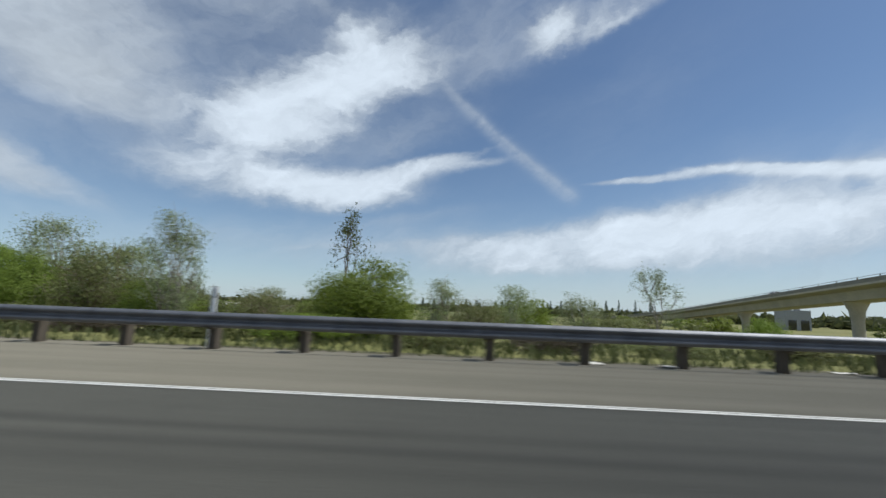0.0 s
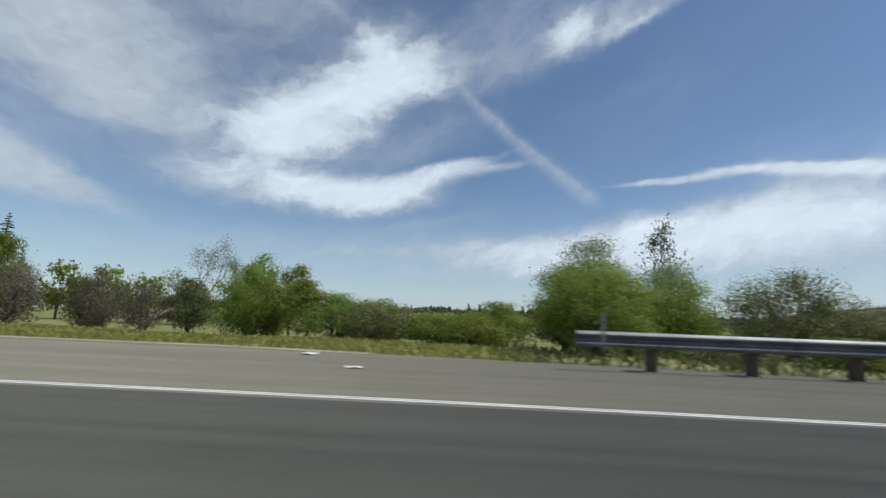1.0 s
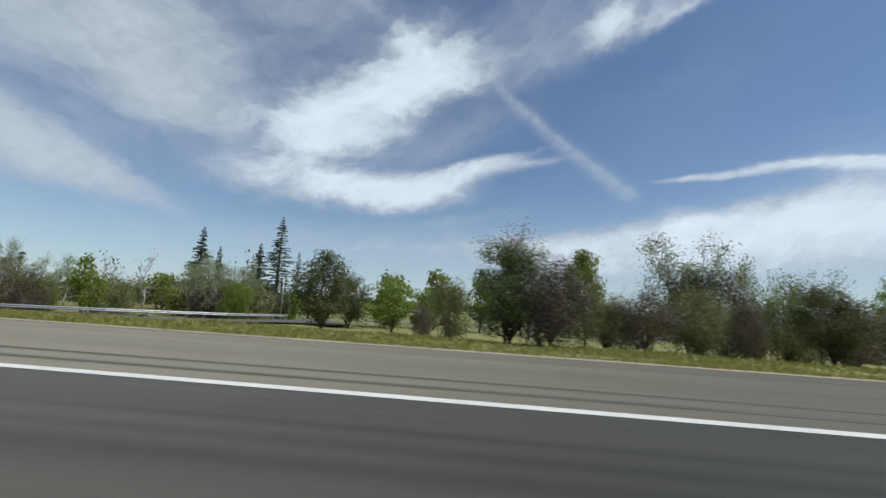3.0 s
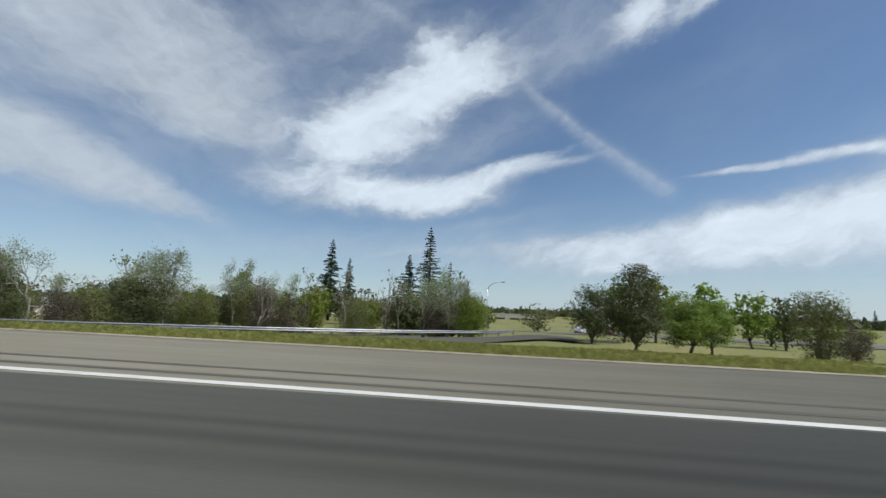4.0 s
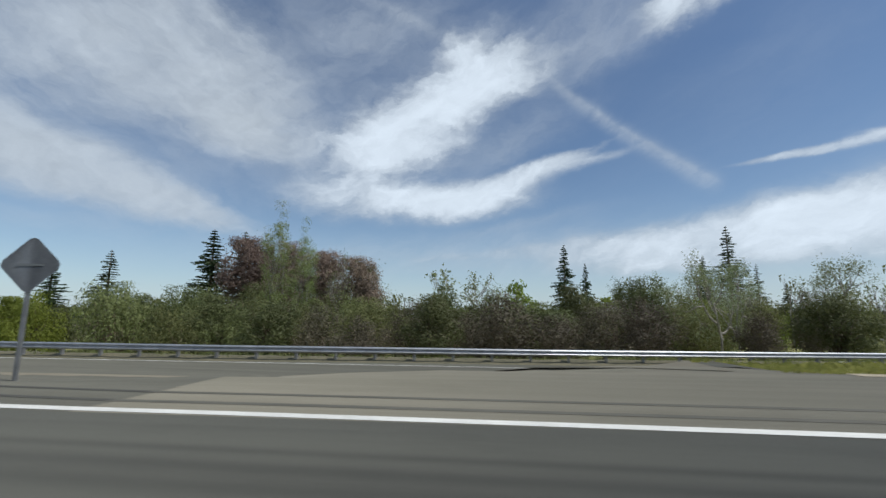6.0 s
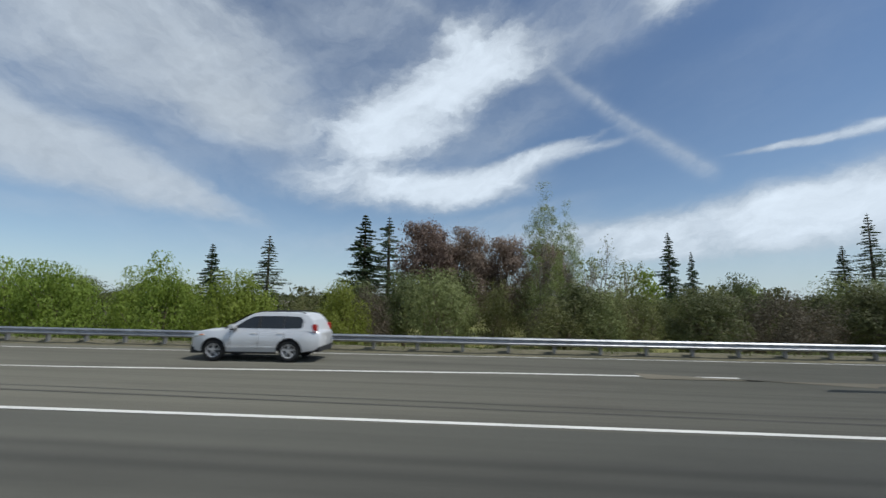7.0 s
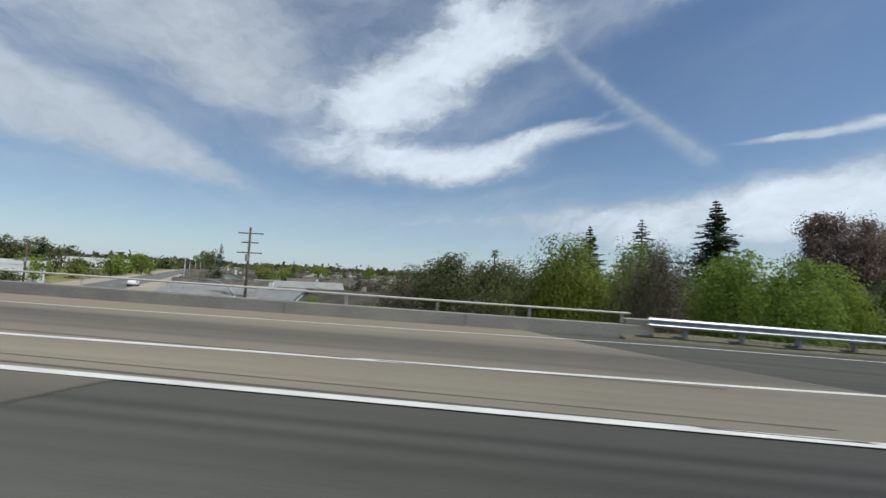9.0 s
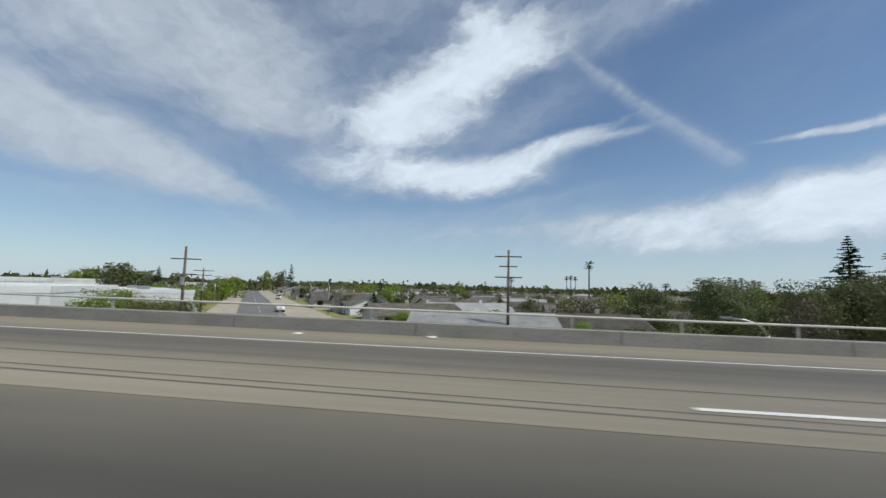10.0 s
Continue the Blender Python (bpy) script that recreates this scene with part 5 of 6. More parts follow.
def skin_patch(xs, z_lo, z_hi, sg, proud, rows=3):
    """A thin patch that lies on the car's side."""
    bm = bmesh.new()
    out, back = [], []
    for i, x in enumerate(xs):
        q = i / max(len(xs) - 1, 1)
        col = [z_lo(q) + (z_hi(q) - z_lo(q)) * k / (rows - 1) for k in range(rows)]
        out.append([bm.verts.new((x, sg * (skin(x, z) + proud), z)) for z in col])
        back.append([bm.verts.new((x, sg * (skin(x, z) - .02), z)) for z in col])
    n, m = len(xs), rows
    for i in range(n - 1):
        for k in range(m - 1):
            bm.faces.new((out[i][k], out[i + 1][k], out[i + 1][k + 1], out[i][k + 1]))
        bm.faces.new((out[i][0], back[i][0], back[i + 1][0], out[i + 1][0]))
        bm.faces.new((out[i][-1], out[i + 1][-1], back[i + 1][-1], back[i][-1]))
    for k in range(m - 1):
        bm.faces.new((out[0][k], out[0][k + 1], back[0][k + 1], back[0][k]))
        bm.faces.new((out[-1][k], back[-1][k], back[-1][k + 1], out[-1][k + 1]))
    bmesh.ops.recalc_face_normals(bm, faces=bm.faces[:])
    return bm


def side_pane(root, outline, y_sign, name="window", material=None):
    bm = bmesh.new()
    outer = [bm.verts.new((x, y_sign * (half_width(z) + 0.006), z)) for x, z in outline]
    inner = [bm.verts.new((x, y_sign * (half_width(z) - 0.02), z)) for x, z in outline]
    bm.faces.new(outer)
    for i in range(len(outline)):
        j = (i + 1) % len(outline)
        bm.faces.new((outer[i], outer[j], inner[j], inner[i]))
    bmesh.ops.recalc_face_normals(bm, faces=bm.faces[:])
    return part(name, bm, material or M_GLASS, root)


def cross_pane(root, x0, z0, x1, z1, w0, w1, lift, name, material):
    bm = bmesh.new()
    n = Vector((z1 - z0, 0, -(x1 - x0))).normalized() * lift
    rows = []
    for t in (0, 0.5, 1):
        x, z, w = x0 + (x1 - x0) * t, z0 + (z1 - z0) * t, w0 + (w1 - w0) * t
        rows.append([bm.verts.new(Vector((x, y, z)) + n) for y in (-w, -w / 2, 0, w / 2, w)])
    for a, b in zip(rows, rows[1:]):
        for k in range(4):
            bm.faces.new((a[k], a[k + 1], b[k + 1], b[k]))
    bmesh.ops.solidify(bm, geom=bm.faces[:], thickness=0.012)
    return part(name, bm, material, root)


def suv(paint, label, m):
    """An estate car 4.6 m long; x forward, base at the origin."""
    root = empty("car", m)
    bm = bmesh.new()
    cols = []
    xs = sorted({-2.32, 2.31, *[round(-2.30 + .0384 * k, 4) for k in range(120)]})
    for x in xs:
        zb, zt = body_bottom(x), body_top(x)
        half = [(skin(x, zb + (zt - .05 - zb) * f), zb + (zt - .05 - zb) * f) for f in (0, .08, .2, .35, .5, .64, .76, .87, .95, 1)]
        w = half[-1][0]
        half += [(w * .985, zt - .02), (w * .95, zt - .004), (w * .7, zt + .012), (w * .35, zt + .022)]
        ring = [(y, z) for y, z in half] + [(0, zt + .026)] + [(-y, z) for y, z in reversed(half)]
        cols.append([bm.verts.new((x, y, z)) for y, z in ring])
    for p, q in zip(cols, cols[1:]):
        for k in range(len(p) - 1):
            bm.faces.new((p[k], p[k + 1], q[k + 1], q[k]))
    bm.faces.new(cols[0])
    bm.faces.new(cols[-1][::-1])
    bmesh.ops.recalc_face_normals(bm, faces=bm.faces[:])
    body = part("body", bm, paint, root, "", True)
    cab = [(-2.22, 1.05), (-2.05, 1.42), (-1.90, 1.60), (-1.74, 1.65), (-1.3, 1.68), (-0.8, 1.695), (-0.2, 1.68), (0.05, 1.655), (0.25, 1.61), (0.62, 1.41), (1.16, 1.05)]
    bm = bmesh.new()
    layers = []
    for q in (-1, -.93, -.6, 0, .6, .93, 1):
        row = []
        for x, z in cab:
            w = half_width(z)
            crown = 0.03 * (1 - q * q) if z > 1.55 else 0
            row.append(bm.verts.new((x - (0.10 * q * q if x > 0.2 else 0), q * w, z + crown - (0.02 if abs(q) == 1 and z > 1.55 else 0))))
        layers.append(row)
    for a, b in zip(layers, layers[1:]):
        for i in range(len(cab)):
            j = (i + 1) % len(cab)
            bm.faces.new((a[i], a[j], b[j], b[i]))
    bm.faces.new(layers[0][::-1])
    bm.faces.new(layers[-1])
    bmesh.ops.recalc_face_normals(bm, faces=bm.faces[:])
    part("cabin", bm, paint, root, "", False)
    for sg in (-1, 1):
        side_pane(root, [(0.74, 1.15), (0.60, 1.235), (0.36, 1.40), (0.12, 1.53), (-0.02, 1.555), (-0.14, 1.56), (-0.14, 1.14)], sg)
        side_pane(root, [(-0.22, 1.14), (-0.22, 1.565), (-1.02, 1.57), (-1.02, 1.14)], sg)
        side_pane(root, [(-1.07, 1.14), (-1.07, 1.57), (-1.60, 1.545), (-1.74, 1.40), (-1.70, 1.16)], sg)
        side_pane(root, [(-0.145, 1.14), (-0.145, 1.56), (-0.215, 1.56), (-0.215, 1.14)], sg, "pillar", M_TRIM)
        side_pane(root, [(-1.025, 1.14), (-1.025, 1.565), (-1.065, 1.565), (-1.065, 1.14)], sg, "pillar", M_TRIM)
        # door shuts, moulding, handles, mirror, roof rail
        for x in (0.80, -0.18, -1.10):
            part("door_gap", skin_patch([x - .006, x + .006], lambda q: .40 if x > -1 else .80, lambda q: 1.03, sg, .002, 7), M_TRIM, root)
        part("door_moulding", skin_patch([-.80, -.2, .3, .86], lambda q: .455, lambda q: .52, sg, .012, 3), paint, root)
        part("sill", skin_patch([-.84, -.3, .3, .94], lambda q: .27, lambda q: .335, sg, .004, 2), M_TRIM, root)
        for x in (-.02, -.95):
            part("door_handle", skin_patch([x - .10, x, x + .10], lambda q: .955, lambda q: .985, sg, .022, 2), M_HANDLE, root)
        bm = bmesh.new()
        box(bm, .58, .80, sg * .98 - .11, sg * .98 + .11, 1.12, 1.28)
        bmesh.ops.bevel(bm, geom=bm.edges[:], offset=0.04, segments=2, affect="EDGES")
        mirror = part("mirror", bm, paint, root)
        bm = bmesh.new()
        box(bm, .61, .77, sg * .86 - .06, sg * .86 + .14, 1.08, 1.125)
        part("mirror_arm", bm, M_TRIM, mirror)
        v, f = tube_rows([(0.05, sg * .60, 1.66), (-.15, sg * .60, 1.725), (-1.5, sg * .58, 1.73), (-1.75, sg * .58, 1.66)], [.018] * 4, 6)
        raw_part("roof_rail", v, f, M_TRIM, root)
        for cx in (1.38, -1.28):              # arch lips
            pts = [(x, sg * (skin(x, z) - .012), z) for x, z in arch(cx, .445, 13)]
            v, f = tube_rows(pts, [.024] * 13, 5)
            raw_part("arch_trim", v, f, M_TRIM, root)
            bm = bmesh.new()
            ring = [bm.verts.new((x, sg * .70, z)) for x, z in arch(cx, .44, 13)]
            ring2 = [bm.verts.new((x, sg * .84, z)) for x, z in arch(cx, .44, 13)]
            for i in range(12):
                bm.faces.new((ring[i], ring[i + 1], ring2[i + 1], ring2[i]))
            bm.faces.new(ring)
            part("wheel_well", bm, M_TRIM, root)
            wheel_parts(root, cx, sg * .775, sg, .372)
        hl = part("headlight", skin_patch([1.72, 1.82, 1.92, 2.02, 2.12, 2.21], lambda q: .875 - .09 * q, lambda q: .935 + .05 * q * (1 - q) - .045 * q, sg, .008, 3), M_LAMP, root, "clear headlight with an amber corner", True)
        part("indicator", skin_patch([1.76, 1.86, 1.95], lambda q: .882, lambda q: .925, sg, .014, 2), M_AMBER, hl)
        bm = bmesh.new()
        box(bm, -2.245, -2.06, sg * .80 - .05, sg * .80 + .045, 1.02, 1.30)
        bmesh.ops.bevel(bm, geom=bm.edges[:], offset=0.035, segments=2, affect="EDGES")
        part("tail_light", bm, M_REDLENS, root, "red tail light")
        bm = bmesh.new()
        bmesh.ops.create_cone(bm, cap_ends=True, segments=14, radius1=.07, radius2=.06, depth=.05, matrix=pose(2.185, sg * .60, .60, 0, 90, 0))
        part("fog_light", bm, M_LAMP, root)
    cross_pane(root, 1.11, 1.09, 0.28, 1.605, .77, .61, .032, "windscreen", M_GLASS)
    cross_pane(root, -1.84, 1.58, -2.13, 1.16, .54, .70, .03, "rear_window", M_GLASS)
    for z0, z1, w, nm in ((.84, .91, .44, "grille"), (.72, .81, .48, "grille"), (.40, .54, .60, "air_intake")):
        bm = bmesh.new()
        box(bm, 2.17, 2.335 if z0 < .75 else 2.30, -w, w, z0, z1)
        part(nm, bm, M_TRIM, root)
    bm = bmesh.new()
    box(bm, 2.325, 2.345, -.16, .16, .57, .66)
    part("number_plate", bm, M_PLATE, root)
    bm = bmesh.new()
    box(bm, 1.80, 2.29, -.70, .70, .26, .46)
    box(bm, -2.33, -1.75, -.74, .74, .34, .52)
    part("bumper_skirt", bm, M_TRIM, root)
    return tagged(root, label, "car")


def ramp_pose(s, n, twist):
    return pose(*at(s, n), paved_z(s, n) + 0.012, 0, 0, 180 + math.degrees(heading(s)) + twist)


hero = suv(M_SILVER, "silver compact off-road estate car on the on-ramp", ramp_pose(202.85, 14.95, 4.5))

# ---------- the town below, roadside signs and lamps ----------
M_ROOF = surface("shingle_roof", (0.135, 0.122, 0.105), (0.235, 0.212, 0.180), 0.8, 0.95, grain=9, grain_amount=0.3, vary=0.7)
M_ROOFPALE = surface("pale_roof", (0.42, 0.42, 0.41), (0.55, 0.55, 0.53), 0.5, 0.8, grain=6, grain_amount=0.2, vary=0.3)
M_STUCCO = surface("stucco", (0.42, 0.385, 0.32), (0.58, 0.54, 0.46), 0.6, 0.95, grain=12, grain_amount=0.15, vary=0.5)
M_WHITEWALL = surface("white_wall", (0.64, 0.65, 0.64), (0.76, 0.77, 0.76), 0.3, 0.85, grain=6, grain_amount=0.12)
M_STREET = surface("street_asphalt", (0.11, 0.106, 0.102), (0.15, 0.146, 0.14), 0.2, 0.95, grain=3, grain_amount=0.25)
M_WALKWAY = surface("walkway_dirt", (0.27, 0.235, 0.18), (0.35, 0.31, 0.245), 0.3, 0.95, grain=4, grain_amount=0.25)
M_TIMBER = surface("pole_timber", (0.07, 0.055, 0.042), (0.12, 0.095, 0.072), 2, 0.95, grain=14, grain_amount=0.3, stretch=(1, 1, .15))
M_REDSIGN = surface("red_sign", (0.45, 0.05, 0.04), (0.55, 0.07, 0.05), 2, 0.6)
M_GREENSIGN = surface("green_sign", (0.015, 0.16, 0.09), (0.02, 0.20, 0.11), 2, 0.5)
M_ALU = surface("sign_back", (0.27, 0.275, 0.285), (0.34, 0.345, 0.355), 2, 0.6, 0.6)
TZ = 0.95                               # the town's rise with the long profile
UX, UY = -0.6, 0.8                       # the street's direction; its across direction is (0.8, 0.6)


def street_at(w, c):
    return (UX * w + 0.8 * c, UY * w + 0.6 * c)


def street_strip(name, c0, c1, material, lift, w0=215, w1=1500):
    ws = [w0, 240, 270, 300, 340, 400, 480, 600, 800, 1100, w1]
    verts, faces = [], []
    for w in ws:
        for c in (c0, c1):
            x, y = street_at(w, c)
            verts.append((x, y, -5.55 + TZ + lift))
    for i in range(len(ws) - 1):
        faces.append((2 * i, 2 * i + 1, 2 * i + 3, 2 * i + 2))
    return raw_part(name, verts, faces, material)


tagged(street_strip("road_street", -222.5, -213.8, M_STREET, 0.50), "grey city street running away under the bridge", "road", kind="structure")
tagged(street_strip("pavement_street", -213.8, -206.0, M_WALKWAY, 0.56), "pale tan walkway and verge beside the street", "pavement", kind="structure")
tagged(street_strip("pavement_street", -228.0, -222.5, M_WALKWAY, 0.56), "pale tan walkway beside the street", "pavement", kind="structure")
for w in range(225, 700, 14):
    x, y = street_at(w, -218.1)
    bm = bmesh.new()
    box(bm, -2.2, 2.2, -.08, .08, 0, .012)
    o = part("trim_street_dash", bm, M_PAINT)
    o.matrix_basis = pose(x, y, -5.03 + TZ, 0, 0, 126.9)
    tagged(o, "white painted centre dash on the street", "road marking", kind="structure")


def house(x, y, z, length, depth, wall_h, roof_h, turn, roof, wall, label):
    """A low gabled house: walls, two roof slopes with eaves, a door and windows."""
    root = empty("house", pose(x, y, z, 0, 0, turn))
    a, b = length / 2, depth / 2
    bm = bmesh.new()
    base = [bm.verts.new(p) for p in ((-a, -b, -.6), (a, -b, -.6), (a, b, -.6), (-a, b, -.6))]
    top = [bm.verts.new(p) for p in ((-a, -b, wall_h), (a, -b, wall_h), (a, b, wall_h), (-a, b, wall_h))]
    g0, g1 = bm.verts.new((-a, 0, wall_h + roof_h * .96)), bm.verts.new((a, 0, wall_h + roof_h * .96))
    for i in range(4):
        bm.faces.new((base[i], base[(i + 1) % 4], top[(i + 1) % 4], top[i]))
    bm.faces.new((top[1], top[2], g1))
    bm.faces.new((top[3], top[0], g0))
    part("wall", bm, wall, root)
    for sg in (-1, 1):
        bm = bmesh.new()
        e, over = .5, .45
        lo = wall_h - over * roof_h / b
        vs = [bm.verts.new(p) for p in ((-a - e, sg * (b + over), lo), (a + e, sg * (b + over), lo), (a + e, 0, wall_h + roof_h), (-a - e, 0, wall_h + roof_h))]
        bm.faces.new(vs)
        bmesh.ops.solidify(bm, geom=bm.faces[:], thickness=0.16)
        part("roof", bm, roof, root)
        for k in range(int(length // 3.4)):
            cx = -a + 1.7 + k * 3.4
            bm = bmesh.new()
            door = k == 1
            box(bm, cx - (.45 if door else .7), cx + (.45 if door else .7), sg * b - .05, sg * b + .05, 0.05 if door else .95, 2.1)
            part("door" if door else "window", bm, M_TRIM if door else M_GLASS, root)
    bm = bmesh.new()
    box(bm, a * .4, a * .4 + .5, -.25 + b * .3, .25 + b * .3, wall_h, wall_h + roof_h + .5)
    part("chimney", bm, wall, root)
    return tagged(root, label, "house", group="houses of the town")


def hall(x, y, z, length, depth, h, turn, wall, label, bays=0, band=None):
    """A flat-roofed commercial building with a parapet, a fascia and openings."""
    root = empty("building", pose(x, y, z, 0, 0, turn))
    a, b = length / 2, depth / 2
    bm = bmesh.new()
    box(bm, -a, a, -b, b, -1.0, h)
    part("wall", bm, wall, root)
    bm = bmesh.new()
    box(bm, -a + .3, a - .3, -b + .3, b - .3, h, h + .06)
    part("roof", bm, M_ROOFPALE, root)
    for s0, s1, t0, t1 in ((-a - .05, a + .05, -b - .05, -b + .25), (-a - .05, a + .05, b - .25, b + .05), (-a - .05, -a + .25, -b, b), (a - .25, a + .05, -b, b)):
        bm = bmesh.new()
        box(bm, s0, s1, t0, t1, h - .25, h + .45)
        part("parapet", bm, band or wall, root)
    for k in range(bays):
        cx = -a + length * (k + .5) / bays
        w = length / bays * .33
        bm = bmesh.new()
        box(bm, cx - w, cx + w, -b - .06, -b + .06, .0, h * .55)
        part("window", bm, M_GLASS, root)
        bm = bmesh.new()
        box(bm, cx - w - .1, cx + w + .1, -b - .1, -b + .04, h * .55, h * .55 + .14)
        part("lintel", bm, wall, root)
    for k in range(2):
        bm = bmesh.new()
        box(bm, -a * .5 + k * a * .7, -a * .5 + k * a * .7 + 1.8, -1, .6, h + .05, h + 1.0)
        part("roof_unit", bm, M_ALU, root)
    return tagged(root, label, "building")


rng2 = np.random.default_rng(21)
HOUSE_WORDS = {"dark": "low house with a weathered grey shingle gable roof", "pale": "low house with a pale sunlit gable roof"}
for row, (c, n_row) in enumerate(((-196, 13), (-181, 9), (-160, 14), (-143, 12), (-122, 14), (-103, 13), (-80, 14), (-58, 12), (-34, 14), (-8, 12))):
    for k in range(n_row):
        w = 262 + row * 5 + k * 21 + rng2.uniform(-3, 3) + (60 if row == 1 else 0)
        x, y = street_at(w, c + rng2.uniform(-2, 2))
        pale = rng2.uniform() < .22
        sloped = ground_z(*plan_sn(x, y))
        house(x, y, max(sloped, -6 + TZ), rng2.uniform(11, 16), rng2.uniform(8, 10.5), 2.6, rng2.uniform(1.3, 2.0), (-53 if rng2.uniform() < .6 else 37) + rng2.uniform(-3, 3), M_ROOFPALE if pale else M_ROOF, M_STUCCO if rng2.uniform() < .7 else M_WHITEWALL, HOUSE_WORDS["pale" if pale else "dark"])
for x, y, ln, dp, turn, pale in ((-283, 52, 16, 10, 8, 1), (-296, 67, 14, 9, 37, 0), (-267, 88, 15, 9, 5, 0), (-288, 146, 16, 9, 20, 0), (-312, 170, 15, 9, 37, 0), (-272, 57, 15, 10, 10, 0), (-261, 73, 14, 9, 0, 0), (-289, 79, 15, 9, 30, 1), (-275, 99, 15, 9, 0, 0), (-297, 103, 14, 9, 37, 0), (-257, 101, 14, 9, 5, 1), (-320, 101, 12, 9, 37, 0), (-305, 127, 15, 9, 37, 0), (-281, 129, 15, 9, 0, 1), (-250, 128, 15, 9, 0, 0), (-262, 152, 15, 9, 10, 0)):
    house(x, y, max(ground_z(*plan_sn(x, y)), -5.7 + TZ), ln, dp, 2.5, 1.5, turn, M_ROOFPALE if pale else M_ROOF, M_WHITEWALL if pale else M_STUCCO, HOUSE_WORDS["pale" if pale else "dark"])
# white commercial buildings on the other side of the street
for x, y, ln, dp, h, turn, bays, lab in ((-345, 34, 34, 24, 5.4, 37, 0, "large white flat-roofed warehouse"), (-352, 66, 24, 12, 4.6, 37, 5, "white flat-roofed shop building"), (-372, 82, 20, 12, 4.4, 37, 4, "white flat-roofed shop building"),
                                        (-400, 60, 40, 26, 6.0, 37, 0, "large white flat-roofed warehouse"), (-322, 22, 16, 10, 3.6, 37, 3, "low pale shop by the freeway bank"), (-440, 110, 50, 25, 6.2, 37, 0, "large white flat-roofed warehouse"), (-470, 190, 40, 18, 5.6, 37, 0, "long low pale metal warehouse")):
    hall(x, y, -5.6 + TZ, ln, dp, h, turn, M_WHITEWALL, lab, bays)
hall(-66.9, 164, -3.7, 13, 9, 3.1, -15, M_WHITEWALL, "low white building with a row of arched openings", 5)
hall(-50.0, 162, -3.7, 22, 9, 2.9, -25, M_ALU, "long low grey building beside the white one", 0)
hall(168.0, 163.0, -3.2, 9, 9, 8.0, -20, M_ALU, "plain grey block building beyond the flyover", 2)
hall(-105.0, 235.0, -4.2, 46, 12, 3.6, 0, M_STUCCO, "long low tan building behind the trees", 6)


def utility_pole(x, y, z, top, turn, arms):
    root = empty("utility_pole", pose(x, y, z, 0, 0, turn))
    v, f = tube_rows([(0, 0, -.3), (0, 0, (top - z) * .5), (0, 0, top - z)], [.17, .145, .115], 9)
    raw_part("pole", v, f, M_TIMBER, root, "", True)
    for dz, w in arms:
        bm = bmesh.new()
        box(bm, -w, w, .10, .20, top - z - dz - .06, top - z - dz + .06)
        arm = part("crossarm", bm, M_TIMBER, root)
        for k in (-.9, -.45, .45, .9):
            bm = bmesh.new()
            bmesh.ops.create_cone(bm, cap_ends=True, segments=8, radius1=.05, radius2=.03, depth=.18, matrix=pose(k * w, .15, top - z - dz + .15))
            part("insulator", bm, M_WHITE, arm)
    bm = bmesh.new()
    bmesh.ops.create_cone(bm, cap_ends=True, segments=12, radius1=.2, radius2=.2, depth=.8, matrix=pose(0, -.32, top - z - 3.6))
    part("transformer", bm, M_ALU, root)
    return tagged(root, "dark timber utility pole with crossarms and insulators", "utility pole", group="utility poles")


utility_pole(-279.8, 48.6, -5.3 + TZ, 5.4 + TZ, 8, ((.7, 1.5), (1.8, 1.0), (3.0, 1.5)))
utility_pole(-312.6, 38.7, -5.5 + TZ, 4.7 + TZ, 20, ((1.3, 1.5), (2.9, 1.2)))
utility_pole(-334.1, 65.4, -5.6 + TZ, 3.4 + TZ, 37, ((.4, 1.6), (1.2, 1.4)))
for w in (330, 380, 440, 520):
    utility_pole(*street_at(w, -230.0), -5.6 + TZ, 3.2 + TZ, 37, ((.4, 1.5), (1.2, 1.4)))


def street_lamp(x, y, z, h, reach, turn):
    root = empty("street_lamp", pose(x, y, z, 0, 0, turn))
    v, f = tube_rows([(0, 0, -.2), (0, 0, h * .5), (0, 0, h * .86)], [.10, .08, .06], 8)
    raw_part("pole", v, f, M_GALV, root, "", True)
    v, f = tube_rows([(0, 0, h * .85), (reach * .2, 0, h * .94), (reach * .55, 0, h * .985), (reach, 0, h)], [.055, .05, .045, .04], 7)
    raw_part("arm", v, f, M_GALV, root, "", True)
    bm = bmesh.new()
    box(bm, reach - .1, reach + .55, -.13, .13, h - .07, h + .07)
    bmesh.ops.bevel(bm, geom=bm.edges[:], offset=0.05, segments=2, affect="EDGES")
    part("lamp_head", bm, M_ALU, root)
    return tagged(root, "grey metal street lamp with a curved arm", "street lamp", group="street lamps")


street_lamp(-109.8, 76.8, -3.0, 9.0, 2.4, 20)
for w, c, turn in ((262, -204.5, 143), (288, -205, 143), (318, -205, 143), (356, -205, 143), (400, -205, 143), (470, -205, 143), (300, -229, -37), (350, -229, -37), (420, -229, -37)):
    street_lamp(*street_at(w, c), -5.2 + TZ, 7.0, 2.2, turn)
street_lamp(*at(264.6, 23.7), -6.0 + TZ, 5.9, 1.7, 180 + math.degrees(heading(264)))

